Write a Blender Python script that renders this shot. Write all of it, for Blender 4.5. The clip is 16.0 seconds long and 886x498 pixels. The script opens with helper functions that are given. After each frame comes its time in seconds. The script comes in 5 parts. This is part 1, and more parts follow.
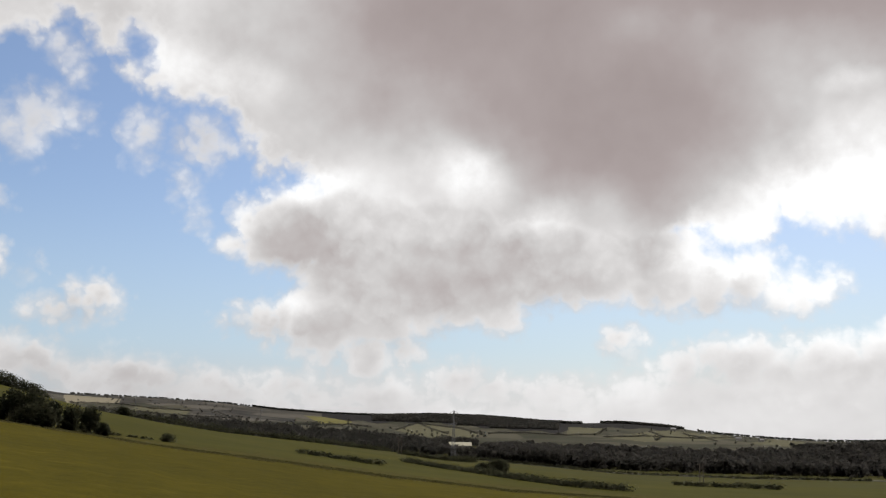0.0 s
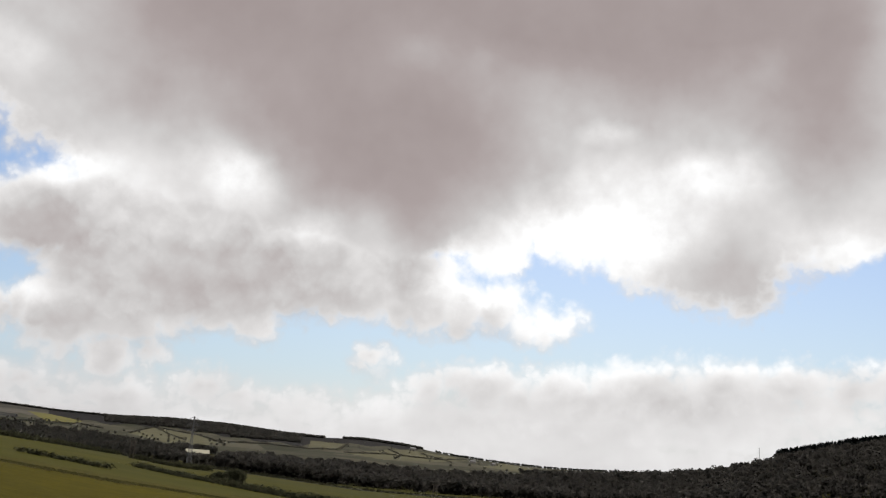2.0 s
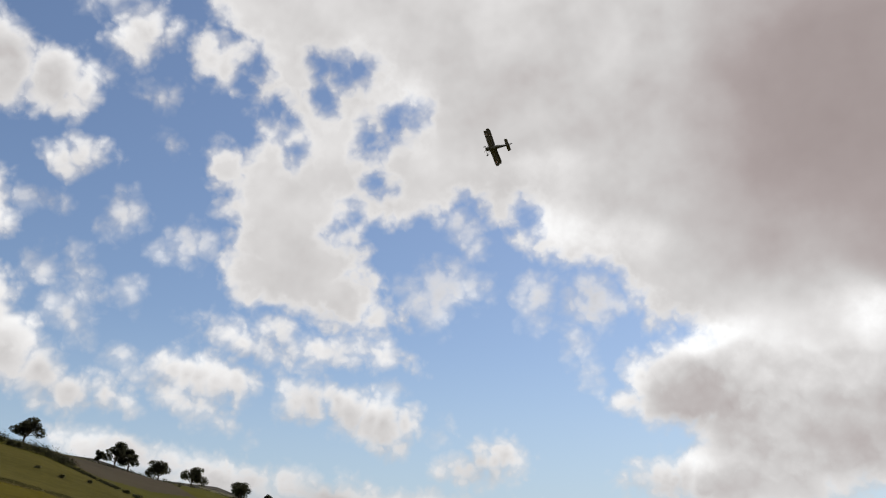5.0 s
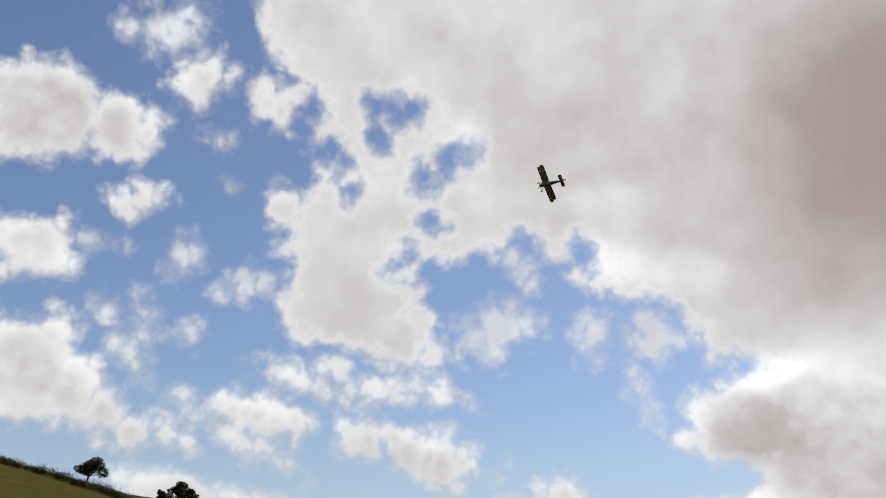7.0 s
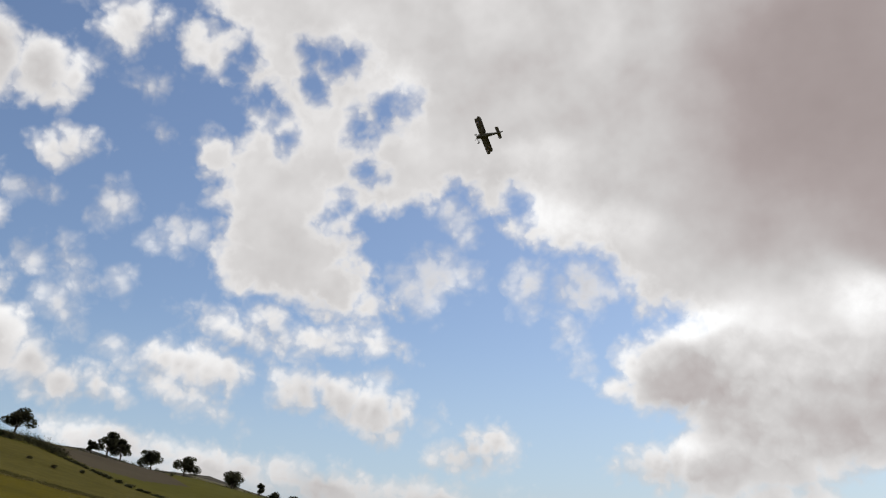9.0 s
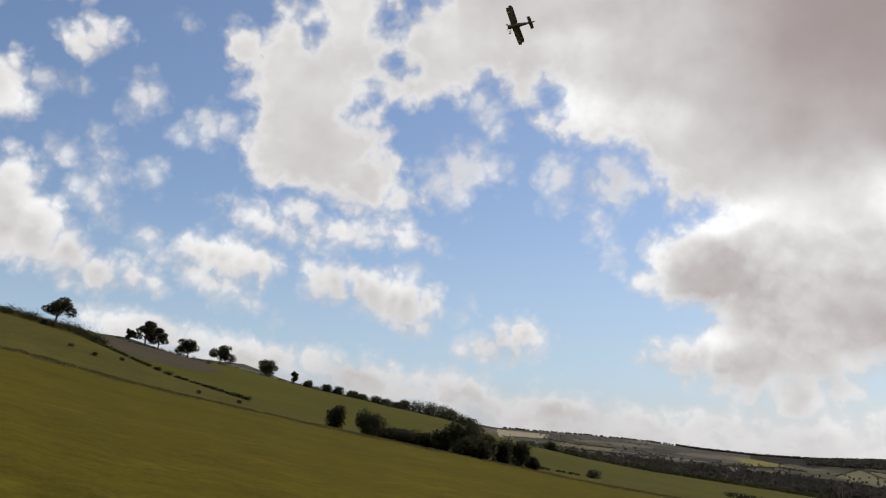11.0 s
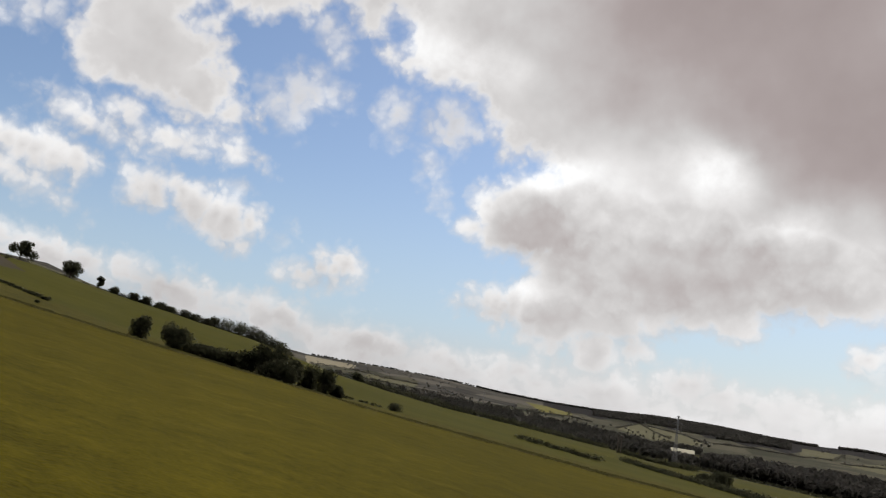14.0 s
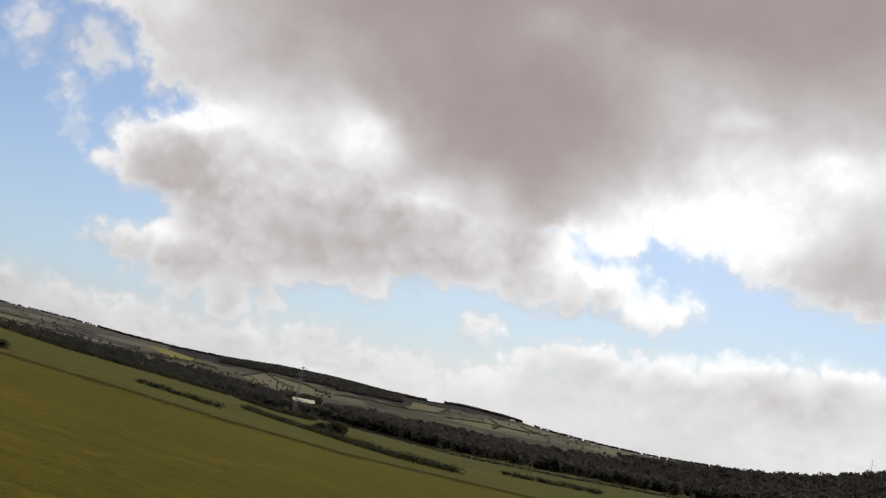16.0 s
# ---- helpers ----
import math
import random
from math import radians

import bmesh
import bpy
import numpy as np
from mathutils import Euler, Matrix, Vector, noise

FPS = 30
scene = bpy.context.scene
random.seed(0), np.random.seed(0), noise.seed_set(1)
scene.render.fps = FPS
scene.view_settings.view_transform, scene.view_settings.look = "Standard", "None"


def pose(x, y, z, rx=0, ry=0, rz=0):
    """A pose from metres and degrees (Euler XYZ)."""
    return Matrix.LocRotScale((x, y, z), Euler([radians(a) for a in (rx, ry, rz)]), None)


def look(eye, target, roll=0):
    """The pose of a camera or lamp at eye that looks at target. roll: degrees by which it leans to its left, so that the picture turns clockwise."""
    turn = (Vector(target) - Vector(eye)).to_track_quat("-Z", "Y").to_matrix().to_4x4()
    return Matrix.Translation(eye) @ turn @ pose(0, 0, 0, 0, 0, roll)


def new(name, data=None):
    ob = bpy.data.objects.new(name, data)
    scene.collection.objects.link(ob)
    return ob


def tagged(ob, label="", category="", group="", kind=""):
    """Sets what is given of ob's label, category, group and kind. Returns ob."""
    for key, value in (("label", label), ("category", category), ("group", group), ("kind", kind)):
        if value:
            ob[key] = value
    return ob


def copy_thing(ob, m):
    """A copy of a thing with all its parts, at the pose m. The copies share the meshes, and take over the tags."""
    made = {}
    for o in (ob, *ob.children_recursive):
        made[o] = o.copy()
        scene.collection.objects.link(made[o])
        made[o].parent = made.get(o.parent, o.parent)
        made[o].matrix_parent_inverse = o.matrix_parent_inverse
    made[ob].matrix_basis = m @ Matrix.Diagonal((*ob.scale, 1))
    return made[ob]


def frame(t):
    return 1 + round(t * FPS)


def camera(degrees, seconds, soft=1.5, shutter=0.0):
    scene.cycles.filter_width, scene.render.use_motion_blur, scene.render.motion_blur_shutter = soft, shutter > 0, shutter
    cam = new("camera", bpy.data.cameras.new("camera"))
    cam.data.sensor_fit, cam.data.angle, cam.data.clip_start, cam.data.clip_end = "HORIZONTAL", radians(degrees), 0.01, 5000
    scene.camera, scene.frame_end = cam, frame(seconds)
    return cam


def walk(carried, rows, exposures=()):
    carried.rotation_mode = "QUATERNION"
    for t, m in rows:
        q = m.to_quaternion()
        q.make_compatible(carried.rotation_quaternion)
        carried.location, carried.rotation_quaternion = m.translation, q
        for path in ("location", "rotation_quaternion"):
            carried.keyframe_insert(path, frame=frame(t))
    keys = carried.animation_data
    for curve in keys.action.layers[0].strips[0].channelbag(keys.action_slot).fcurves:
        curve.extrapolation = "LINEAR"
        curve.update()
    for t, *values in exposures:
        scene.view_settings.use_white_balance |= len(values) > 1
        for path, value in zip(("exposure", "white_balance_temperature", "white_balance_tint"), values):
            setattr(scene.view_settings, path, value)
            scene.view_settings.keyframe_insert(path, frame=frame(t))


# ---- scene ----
cam = camera(50.0, 16.0, soft=1.15)
PATH = [
    (0.0, 0.00, 11.24, 1.16), (0.5, 4.05, 11.11, 2.43), (1.0, 8.39, 11.46, 3.43), (1.5, 11.67, 11.68, 4.05),
    (2.0, 14.48, 12.73, 4.42), (2.5, 14.69, 15.18, 3.00), (3.0, 11.85, 17.83, 0.67), (3.5, 4.96, 19.25, -0.78),
    (4.0, -5.43, 20.99, 1.01), (4.5, -17.30, 20.80, 2.90), (5.0, -24.33, 19.65, 3.46), (7.5, -28.10, 21.95, 4.03),
    (8.0, -26.55, 21.38, 4.50), (8.5, -25.45, 20.70, 4.20), (9.0, -23.74, 18.97, 3.00), (9.5, -23.98, 16.97, 2.87),
    (10.0, -25.25, 14.50, 3.71), (12.5, -24.21, 11.64, 4.91), (13.0, -22.02, 12.03, 7.81), (13.5, -18.93, 10.67, 8.00),
    (14.0, -14.21, 9.46, 8.51), (14.5, -9.27, 9.60, 7.93), (15.0, -2.15, 8.81, 6.11), (15.5, 4.70, 9.57, 8.25),
    (16.0, 7.68, 10.09, 10.73),
]
walk(cam, [(t, pose(0, 0, 1.6, 90 + pitch, 0, -az) @ pose(0, 0, 0, 0, 0, roll)) for t, az, pitch, roll in PATH])

# ---- sky, sun ----
SUN_AZ, SUN_EL = 24.0, 47.0
SKY_GAIN = (0.99, 1.0, 1.055)
WOBBLE, SWELL = 1.5, 0.26
# clouds as groups of rounds: azimuth to the right of north, elevation, radius, in degrees
SHEET_A = [(9.7, 25.7, 12.84), (-13.2, 29.8, 11.14), (-28.3, 31.9, 10.51), (-4.8, 27.2, 12.73), (-35.6, 36.6, 7.09), (-33.5, 18.9, 4.37),
           (19.1, 32.4, 5.46), (14.9, 18.4, 6.44), (-41.3, 41.3, 3.04), (3.5, 26.7, 12.80), (-23.1, 32.4, 9.91), (-33.5, 22.0, 4.67), (-30.4,
           16.3, 2.31), (-38.7, 29.3, 2.04), (13.4, 28.3, 10.20), (21.2, 33.5, 4.11), (17.6, 14.2, 2.72), (-38.2, 23.1, 1.45), (-17.9, 24.1,
           4.67), (-16.3, 31.4, 10.23), (-6.4, 29.3, 11.26), (-43.9, 43.4, 1.25), (-40.8, 29.3, 1.24), (-31.4, 36.1, 7.17), (-1.2, 27.2,
           12.78), (-28.3, 29.3, 8.44), (-37.7, 38.2, 5.75), (-35.6, 17.3, 2.38), (11.8, 23.1, 10.59), (-28.3, 15.3, 1.13)]
SHEET_B = [(-27.2, 35.0, 7.77), (17.6, 30.4, 6.90), (-6.9, 21.5, 7.02), (25.4, 36.6, 0.66), (8.7, 26.7, 12.25), (18.6, 12.7, 1.34), (23.3,
           36.1, 1.40), (-37.1, 21.0, 1.22), (-41.8, 41.3, 2.84), (-26.7, 15.3, 0.57), (9.6, 23.5, 12.23), (30.2, 23.0, 11.83), (49.7, 23.0,
           10.51), (1.6, 24.5, 12.01), (54.7, 22.5, 9.72), (40.7, 23.5, 10.71), (21.2, 24.0, 11.19), (-6.9, 32.0, 5.01), (61.2, 28.5, 4.05),
           (60.7, 14.5, 2.71), (30.7, 14.0, 4.75), (-3.4, 19.0, 6.07), (56.7, 25.5, 7.76), (-10.4, 34.5, 2.39), (15.2, 24.5, 11.21), (24.7,
           23.5, 11.65), (57.2, 19.0, 6.77), (36.2, 23.0, 11.05), (-0.9, 26.5, 10.14), (4.6, 24.0, 12.24)]
SHEET_C = [(11.1, 15.5, 5.03), (46.2, 26.0, 7.88), (45.2, 22.5, 10.02), (64.7, 32.0, 0.81), (61.7, 29.5, 3.47), (35.7, 24.0, 10.50), (-5.9,
           31.0, 5.95), (32.2, 12.0, 2.80), (54.2, 15.5, 3.30), (54.7, 26.5, 6.88), (28.7, 20.0, 9.35), (-6.9, 15.0, 1.41), (-2.9, 32.0,
           4.78), (-0.4, 16.5, 4.05), (5.0, 41.0, 11.00), (25.0, 39.0, 12.00), (45.0, 35.0, 14.00), (58.0, 26.0, 12.00)]
SHEET = SHEET_A + SHEET_B + SHEET_C
HEAP_A = [(-3.7, 10.5, 5.01), (0.2, 10.8, 4.55), (-10.2, 11.9, 2.58), (-8.3, 6.7, 1.74), (-5.6, 12.3, 3.77), (-11.2, 6.7, 1.14), (2.5, 8.9,
          2.50), (-4.8, 8.8, 3.84), (2.2, 12.7, 2.44), (-8.9, 12.1, 3.03), (-10.0, 6.7, 1.38), (-12.4, 11.0, 0.94), (-12.0, 6.7, 0.91),
          (-0.3, 11.0, 4.68), (-3.0, 6.5, 1.58), (-11.8, 12.7, 1.25), (-6.9, 7.2, 2.32), (-13.1, 6.5, 0.43), (-3.2, 11.6, 4.10), (4.6, 7.6,
          0.56), (-7.0, 15.1, 0.87), (3.7, 13.9, 0.92), (-1.8, 9.8, 3.94), (4.8, 10.7, 3.33), (13.5, 10.3, 2.87), (9.8, 10.7, 2.88), (18.1,
          9.4, 1.96), (-3.1, 9.8, 3.93), (2.6, 10.1, 3.79), (20.8, 8.4, 1.30)]
HEAP_B = [(15.8, 9.4, 2.17), (-5.4, 12.3, 1.63), (6.7, 11.0, 3.05), (-4.7, 8.2, 2.28), (21.7, 8.5, 1.07), (1.2, 10.0, 3.80), (12.6, 10.5,
          2.82), (8.0, 10.9, 3.01), (19.7, 8.4, 1.20), (-3.8, 8.4, 2.74), (-0.4, 10.9, 3.01), (4.4, 7.1, 0.76), (-6.6, 13.5, 0.41), (-3.6,
          10.5, 3.39), (14.7, 12.6, 0.67), (23.4, 8.9, 0.36), (-5.7, 7.3, 1.18), (22.6, 8.9, 0.52), (-8.0, 6.8, 1.89), (-4.3, 4.8, 1.52),
          (-10.7, 6.8, 1.25), (-6.4, 5.8, 1.61), (-12.2, 6.6, 0.83), (-2.7, 5.2, 0.83), (-3.0, 3.7, 0.62), (-9.6, 6.8, 1.45), (-1.9, 5.3,
          0.61), (-13.2, 6.3, 0.49), (-7.2, 6.4, 1.85)]
HEAP = HEAP_A + HEAP_B
PUFF_A = [(-38.0, 11.0, 1.26), (-39.8, 11.3, 1.05), (-36.1, 10.7, 1.01), (-40.4, 11.4, 0.91), (-37.1, 10.7, 1.15), (-38.8, 11.1, 1.19),
          (-35.3, 10.7, 0.65), (-29.3, 9.8, 1.42), (-27.3, 9.0, 1.36), (-31.8, 10.2, 1.27), (-26.2, 9.1, 1.02), (-32.8, 10.1, 1.02), (-30.2,
          10.3, 1.17), (-26.6, 7.9, 0.66), (-28.1, 9.3, 1.28), (-20.0, 7.6, 1.20), (-21.5, 7.1, 0.93), (-22.8, 6.7, 0.78), (-23.7, 6.7,
          0.53), (-19.6, 7.5, 1.00), (-20.0, 8.0, 0.98), (-21.7, 7.9, 0.55), (-20.7, 7.1, 1.01), (-22.1, 6.8, 0.86), (-51.7, 12.0, 2.93),
          (-47.1, 10.3, 1.59), (-49.4, 11.3, 2.09), (-45.4, 9.4, 1.22), (-43.5, 9.4, 0.99), (-53.8, 13.8, 1.40)]
PUFF_B = [(-50.6, 13.9, 1.35), (-42.2, 9.0, 0.76), (-53.0, 10.2, 1.29), (-54.5, 26.0, 2.81), (-49.7, 26.4, 1.92), (-52.7, 26.3, 2.48),
          (-55.6, 24.1, 1.37), (-47.6, 26.4, 0.96), (-56.3, 26.8, 1.44), (-48.6, 25.2, 1.04), (-53.6, 27.2, 1.98), (-45.1, 29.9, 1.38),
          (-46.1, 29.2, 0.92), (-44.8, 30.2, 1.29), (-43.5, 30.2, 0.64), (-45.7, 29.5, 1.17), (-52.2, 18.4, 1.66), (-53.2, 18.3, 1.62),
          (-51.1, 18.0, 1.00), (-51.4, 19.8, 0.72), (-54.3, 18.9, 0.84), (-53.9, 17.2, 0.76), (-47.0, 22.4, 1.01), (-47.9, 22.0, 0.94),
          (-46.2, 22.6, 0.75), (-48.8, 21.9, 0.54)]
PUFF = PUFF_A + PUFF_B
WISP_A = [(-24.5, 16.8, 1.63), (-22.5, 17.3, 0.84), (-23.7, 17.2, 1.26), (-24.5, 16.1, 1.26), (-25.7, 16.8, 0.80), (-21.7, 17.2, 0.51),
          (-22.7, 20.5, 0.80), (-23.3, 21.0, 0.77), (-22.1, 19.7, 0.57), (-24.3, 21.3, 0.35), (-18.1, 17.0, 0.91), (-18.2, 16.4, 0.70),
          (-18.2, 17.1, 0.83), (-18.1, 15.9, 0.36), (-14.4, 17.1, 1.34), (-15.1, 16.7, 0.98), (-13.3, 16.9, 0.59), (-14.4, 17.6, 1.08),
          (-42.8, 11.7, 0.52), (-43.3, 11.7, 0.34), (-42.4, 11.8, 0.32), (-40.0, 18.1, 0.83), (-40.8, 17.8, 0.59), (-39.5, 18.1, 0.63),
          (-41.5, 17.6, 0.34), (-40.3, 17.9, 0.78), (-44.2, 19.1, 0.85), (-44.5, 19.9, 0.59), (-44.5, 19.1, 0.72), (-43.5, 19.1, 0.41)]
WISP_B = [(-44.5, 20.3, 0.36), (-46.3, 13.7, 1.07), (-45.9, 15.9, 0.58), (-45.5, 14.6, 0.63), (-45.8, 13.0, 0.69), (-46.5, 16.5, 0.41),
          (-45.7, 15.2, 0.56), (-45.2, 12.7, 0.31), (-47.1, 13.9, 0.51), (-46.7, 16.7, 0.34), (-49.1, 19.5, 0.60), (-48.6, 19.4, 0.44),
          (-49.6, 19.4, 0.41), (-46.9, 32.1, 1.09), (-48.5, 31.8, 0.92), (-49.8, 31.7, 0.59), (-46.1, 32.5, 0.83), (-50.6, 31.8, 0.37),
          (-43.2, 26.9, 0.61), (-42.4, 27.0, 0.48), (-43.8, 26.7, 0.38), (-14.7, 12.4, 0.42), (-15.0, 12.4, 0.33), (10.9, 5.7, 0.99), (10.5,
          5.9, 0.84), (11.3, 5.5, 0.74), (9.8, 5.9, 0.41), (-48.3, 15.7, 0.68), (-42.2, 23.9, 0.48), (-43.1, 15.2, 0.55)]
WISP_C = [(-15.7, 14.4, 0.68), (-24.0, 8.6, 0.41), (-26.9, 11.1, 0.48)]
WISP = WISP_A + WISP_B + WISP_C
HOLE = [(-31.7, 29.3, 0.75), (-32.7, 28.0, 0.61), (-30.6, 29.8, 0.48), (-35.3, 26.0, 0.61), (-34.2, 24.9, 0.44), (-36.1, 26.8, 0.55),
        (-27.7, 27.1, 0.58), (-26.8, 27.4, 0.48), (-29.5, 25.7, 0.55), (-28.7, 23.3, 0.24), (-30.2, 21.0, 0.55), (-30.7, 20.5, 0.41),
        (-19.1, 21.4, 0.55), (-20.3, 20.5, 0.34), (-37.8, 29.2, 0.61), (-38.3, 27.8, 0.55), (-32.9, 29.5, 0.55)]
STRIPS = [(-35.7, 12.9, 2.5, 0.8, -22.0), (-33.6, 13.4, 1.5, 0.8, -42.0), (-30.6, 13.1, 2.5, 0.9, 2.0), (-27.2, 13.1, 1.5, 0.6, -26.0), (-38.6, 9.4, 2.9, 0.75, -24.0)]
BANK_A = [(-41.5, 5.9, 4.07, 1.15, -8), (-35.9, 5.3, 4.26, 1.12, -8), (-29.8, 4.6, 4.37, 1.33, -7), (-23.7, 3.9, 4.06, 1.2, -7), (-17.9, 3.1, 3.99,
          1.26, -5), (-12.9, 2.6, 4.21, 0.91, -2), (-6.6, 2.1, 4.27, 0.89, -2), (-9.1, 3.2, 2.27, 0.48, 1), (10.6, 6, 1.19, 1.01, 3), (14.3, 4.1,
          1.69, 1.33, 4), (17.7, 4.4, 3.04, 1.6, 4), (21.7, 4.8, 3.68, 1.49, 7), (26.7, 5.1, 3.58, 1.63, 9), (31.1, 5.4, 3.44, 1.6, 4)]
BANK_B = [(35.1, 5.5, 3.29, 1.5, 3), (38.3, 5.5, 2.58, 1.41, 4), (41.4, 5.9, 3.28, 1.56, 3), (-18.8, 2.6, 3.78, 1.09, -9), (-14.3, 1.9, 3.99, 0.87,
          -9), (-9.2, 2.7, 2.56, 0.85, 3), (-6.1, 2.2, 3.26, 0.66, 3), (1.7, 3.8, 1.69, 1.14, 2), (6.6, 2.5, 3.03, 1.13, 2), (-1.8, 2.3, 4.01, 0.4,
          -2), (11.7, 2.6, 3.32, 1.19, 2), (15.9, 2.6, 3.56, 1.24, 2), (-8.6, 2.8, 2.37, 0.82, 5), (-3.7, 2.5, 4.06, 1.22, 5)]
BANK_C = [(27, 4.0, 17, 2.1, 3), (20, 2.4, 18, 1.8, 2), (1, 3.7, 1.96, 1.12, 4), (3.4, 3.2, 2.65, 1.05, -6), (-10.2, 1.5, 4.32, 0.8, 5), (7.4, 2.9, 3.02, 1, -1), (0, -1, 75, 3.4, 0)]
BANK = BANK_A + BANK_B + BANK_C
DARK_A = [(-34.0, 4.0, 22.0, 8.0, 0, 0.44), (-11.0, 3.0, 14.0, 4.5, 0, 0.40), (0.5, 9.6, 6.54, 2.89, -2, 0.34), (-9.1, 11.2, 4.0, 2.4, 5, 0.5),
          (8.2, 8.2, 6.84, 1.7, 2, 0.2), (20.1, 29.9, 12.51, 6.73, -11, 0.45), (-5.1, 21.9, 11.83, 5.57, 3, 0.1), (-5.0, 21.0, 13.04, 5.04, 11, 0.22),
          (32.9, 22.8, 10.9, 5.36, -4, 0.38), (32.6, 12.7, 4.12, 3.41, 1, 0.26), (15.0, 27.6, 21.17, 7.93, -1, 0.66), (11.0, 18.2, 11.48, 5.11, 1, 0.8),
          (12.6, 13.4, 3.2, 2.6, -90, 0.24), (34.2, 28.3, 10.69, 4.0, -9, 0.72)]
DARK_B = [(37.7, 20.8, 5.57, 4.53, 84, 0.4), (20.8, 4.7, 8.45, 1.28, 0, 0.1), (30.8, 11.0, 4.96, 2.55, -2, 0.08), (31.7, 4.7, 7.77, 1.35, 7, 0.12),
          (4.3, 10.9, 5.08, 2.66, 2, 0.12), (0.8, 24.3, 10.47, 8.1, -9, 0.25), (-13.9, 27.9, 14.13, 6.58, -3, 0.24), (2.0, 30.0, 10.0, 8.0, 0, 0.40), (-51.0, 26.0, 9.0, 7.0, 0, 0.2), (-3.0, 33.5, 10.0, 7.0, 0, 0.26), (-31.0, 17.0, 7.0, 6.0, 0, 0.16), (-3.0, 8.4, 5.0, 1.8, 0, 0.2), (-8.9, 6.4, 3.77, 1.25, 1, 0.2)]
DARK = DARK_A + DARK_B
BRIGHT_A = [(-6.7, 14.7, 4.42, 1.67, 5, 0.38), (2.0, 15.5, 2.47, 2.03, 3, 0.6), (-8.8, 7.3, 3.26, 1.13, 4, 0.5), (18.5, 10.1, 5.53, 1.98, 0, 0.4),
            (-11.8, 12.4, 2.3, 1.62, -85, 0.15), (22.3, 13.6, 6.54, 2.03, 3, 1.0), (25.0, 14.7, 6.82, 3.69, 2, 0.8), (30.6, 17.4, 3.63, 1.63, -1, 0.7),
            (16.2, 11.2, 3.12, 2.04, 4, 0.9), (24.6, 20.0, 2.09, 0.83, 1, 0.5), (21.0, 8.8, 3.06, 2.02, 4, 0.7), (6.6, 13.1, 2.06, 1.35, 6, 0.5),
            (37.6, 13.5, 4.49, 1.57, -1, 0.6), (30.5, 6.9, 10.77, 0.84, 3, 0.5)]
BRIGHT_B = [(22.3, 5.8, 6.68, 1.33, 4, 0.3), (0.4, 15.9, 3.3, 2.5, -3, 0.35), (-14.5, 20.9, 5.69, 1.69, -11, 0.5), (-27.7, 29.1, 2.68, 1.81, 3, 0.4),
            (-12.3, 12.5, 2.64, 1.0, 88, 0.25), (-17.0, 23.0, 6.0, 3.0, -10, 0.2), (-8.2, 14.7, 2.97, 0.98, 18, 0.5), (-18.4, 24.7, 3.33, 1.01, 0, 0.3)]
BRIGHT = BRIGHT_A + BRIGHT_B
def sky_world(sheet_rows, heap_rows, wisp_rows, hole_rows, dark, bright):
    """Blue sky with broken cumulus: a high sheet, heaps and puffs, thin wisps, small holes.
    dark, bright: where the cloud is grey below or sunlit; azimuth, elevation, two radii, turn, weight."""
    w = bpy.data.worlds.new("sky")
    scene.world = w
    w.use_nodes = True
    nt = w.node_tree
    nt.nodes.clear()

    def node(kind, **props):
        n = nt.nodes.new(kind)
        for key, value in props.items():
            if key == "operation":
                n.operation = value
            elif key == "data_type":
                n.data_type = value
            elif key == "noise_dimensions":
                n.noise_dimensions = value
        return n

    def put(socket, value):
        if isinstance(value, bpy.types.NodeSocket):
            nt.links.new(value, socket)
        else:
            socket.default_value = value

    def calc(op, a, b=0.0, c=0.0):
        n = node("ShaderNodeMath", operation=op)
        put(n.inputs[0], a), put(n.inputs[1], b), put(n.inputs[2], c)
        return n.outputs[0]

    def ramp(v, lo, hi, a=0.0, b=1.0):
        n = node("ShaderNodeMapRange")
        n.interpolation_type = "SMOOTHSTEP"
        put(n.inputs[0], v)
        for k, value in zip((1, 2, 3, 4), (lo, hi, a, b)):
            n.inputs[k].default_value = value
        return n.outputs[0]

    def fbm(scale, detail, rough, offset=0.0, lac=2.0, slide=(0, 0, 0)):
        n = node("ShaderNodeTexNoise")
        n.noise_dimensions = "3D"
        add = node("ShaderNodeVectorMath", operation="ADD")
        put(add.inputs[0], ray), put(add.inputs[1], (offset + slide[0], offset * 0.7 + slide[1], slide[2] - offset))
        put(n.inputs["Vector"], add.outputs[0])
        put(n.inputs["Scale"], scale), put(n.inputs["Detail"], detail)
        put(n.inputs["Roughness"], rough), put(n.inputs["Lacunarity"], lac)
        return calc("SUBTRACT", n.outputs[0], 0.5)

    coord = node("ShaderNodeTexCoord")
    ray = coord.outputs["Generated"]
    xyz = node("ShaderNodeSeparateXYZ")
    put(xyz.inputs[0], ray)
    x, y, z = xyz.outputs
    azimuth = calc("MULTIPLY", calc("ARCTAN2", x, y), 180 / math.pi)
    height = calc("MULTIPLY", calc("ARCSINE", z), 180 / math.pi)
    wob_a = calc("MULTIPLY_ADD", fbm(26.0, 4.0, 0.55, 6.1), 0.75, fbm(9.0, 2.0, 0.5, 3.1))
    wob_b = calc("MULTIPLY_ADD", fbm(26.0, 4.0, 0.55, 8.3), 0.75, fbm(9.0, 2.0, 0.5, 7.7))
    chart = node("ShaderNodeCombineXYZ")
    put(chart.inputs[0], calc("MULTIPLY_ADD", wob_a, WOBBLE, azimuth))
    put(chart.inputs[1], calc("MULTIPLY_ADD", wob_b, WOBBLE, height))
    place = chart.outputs[0]

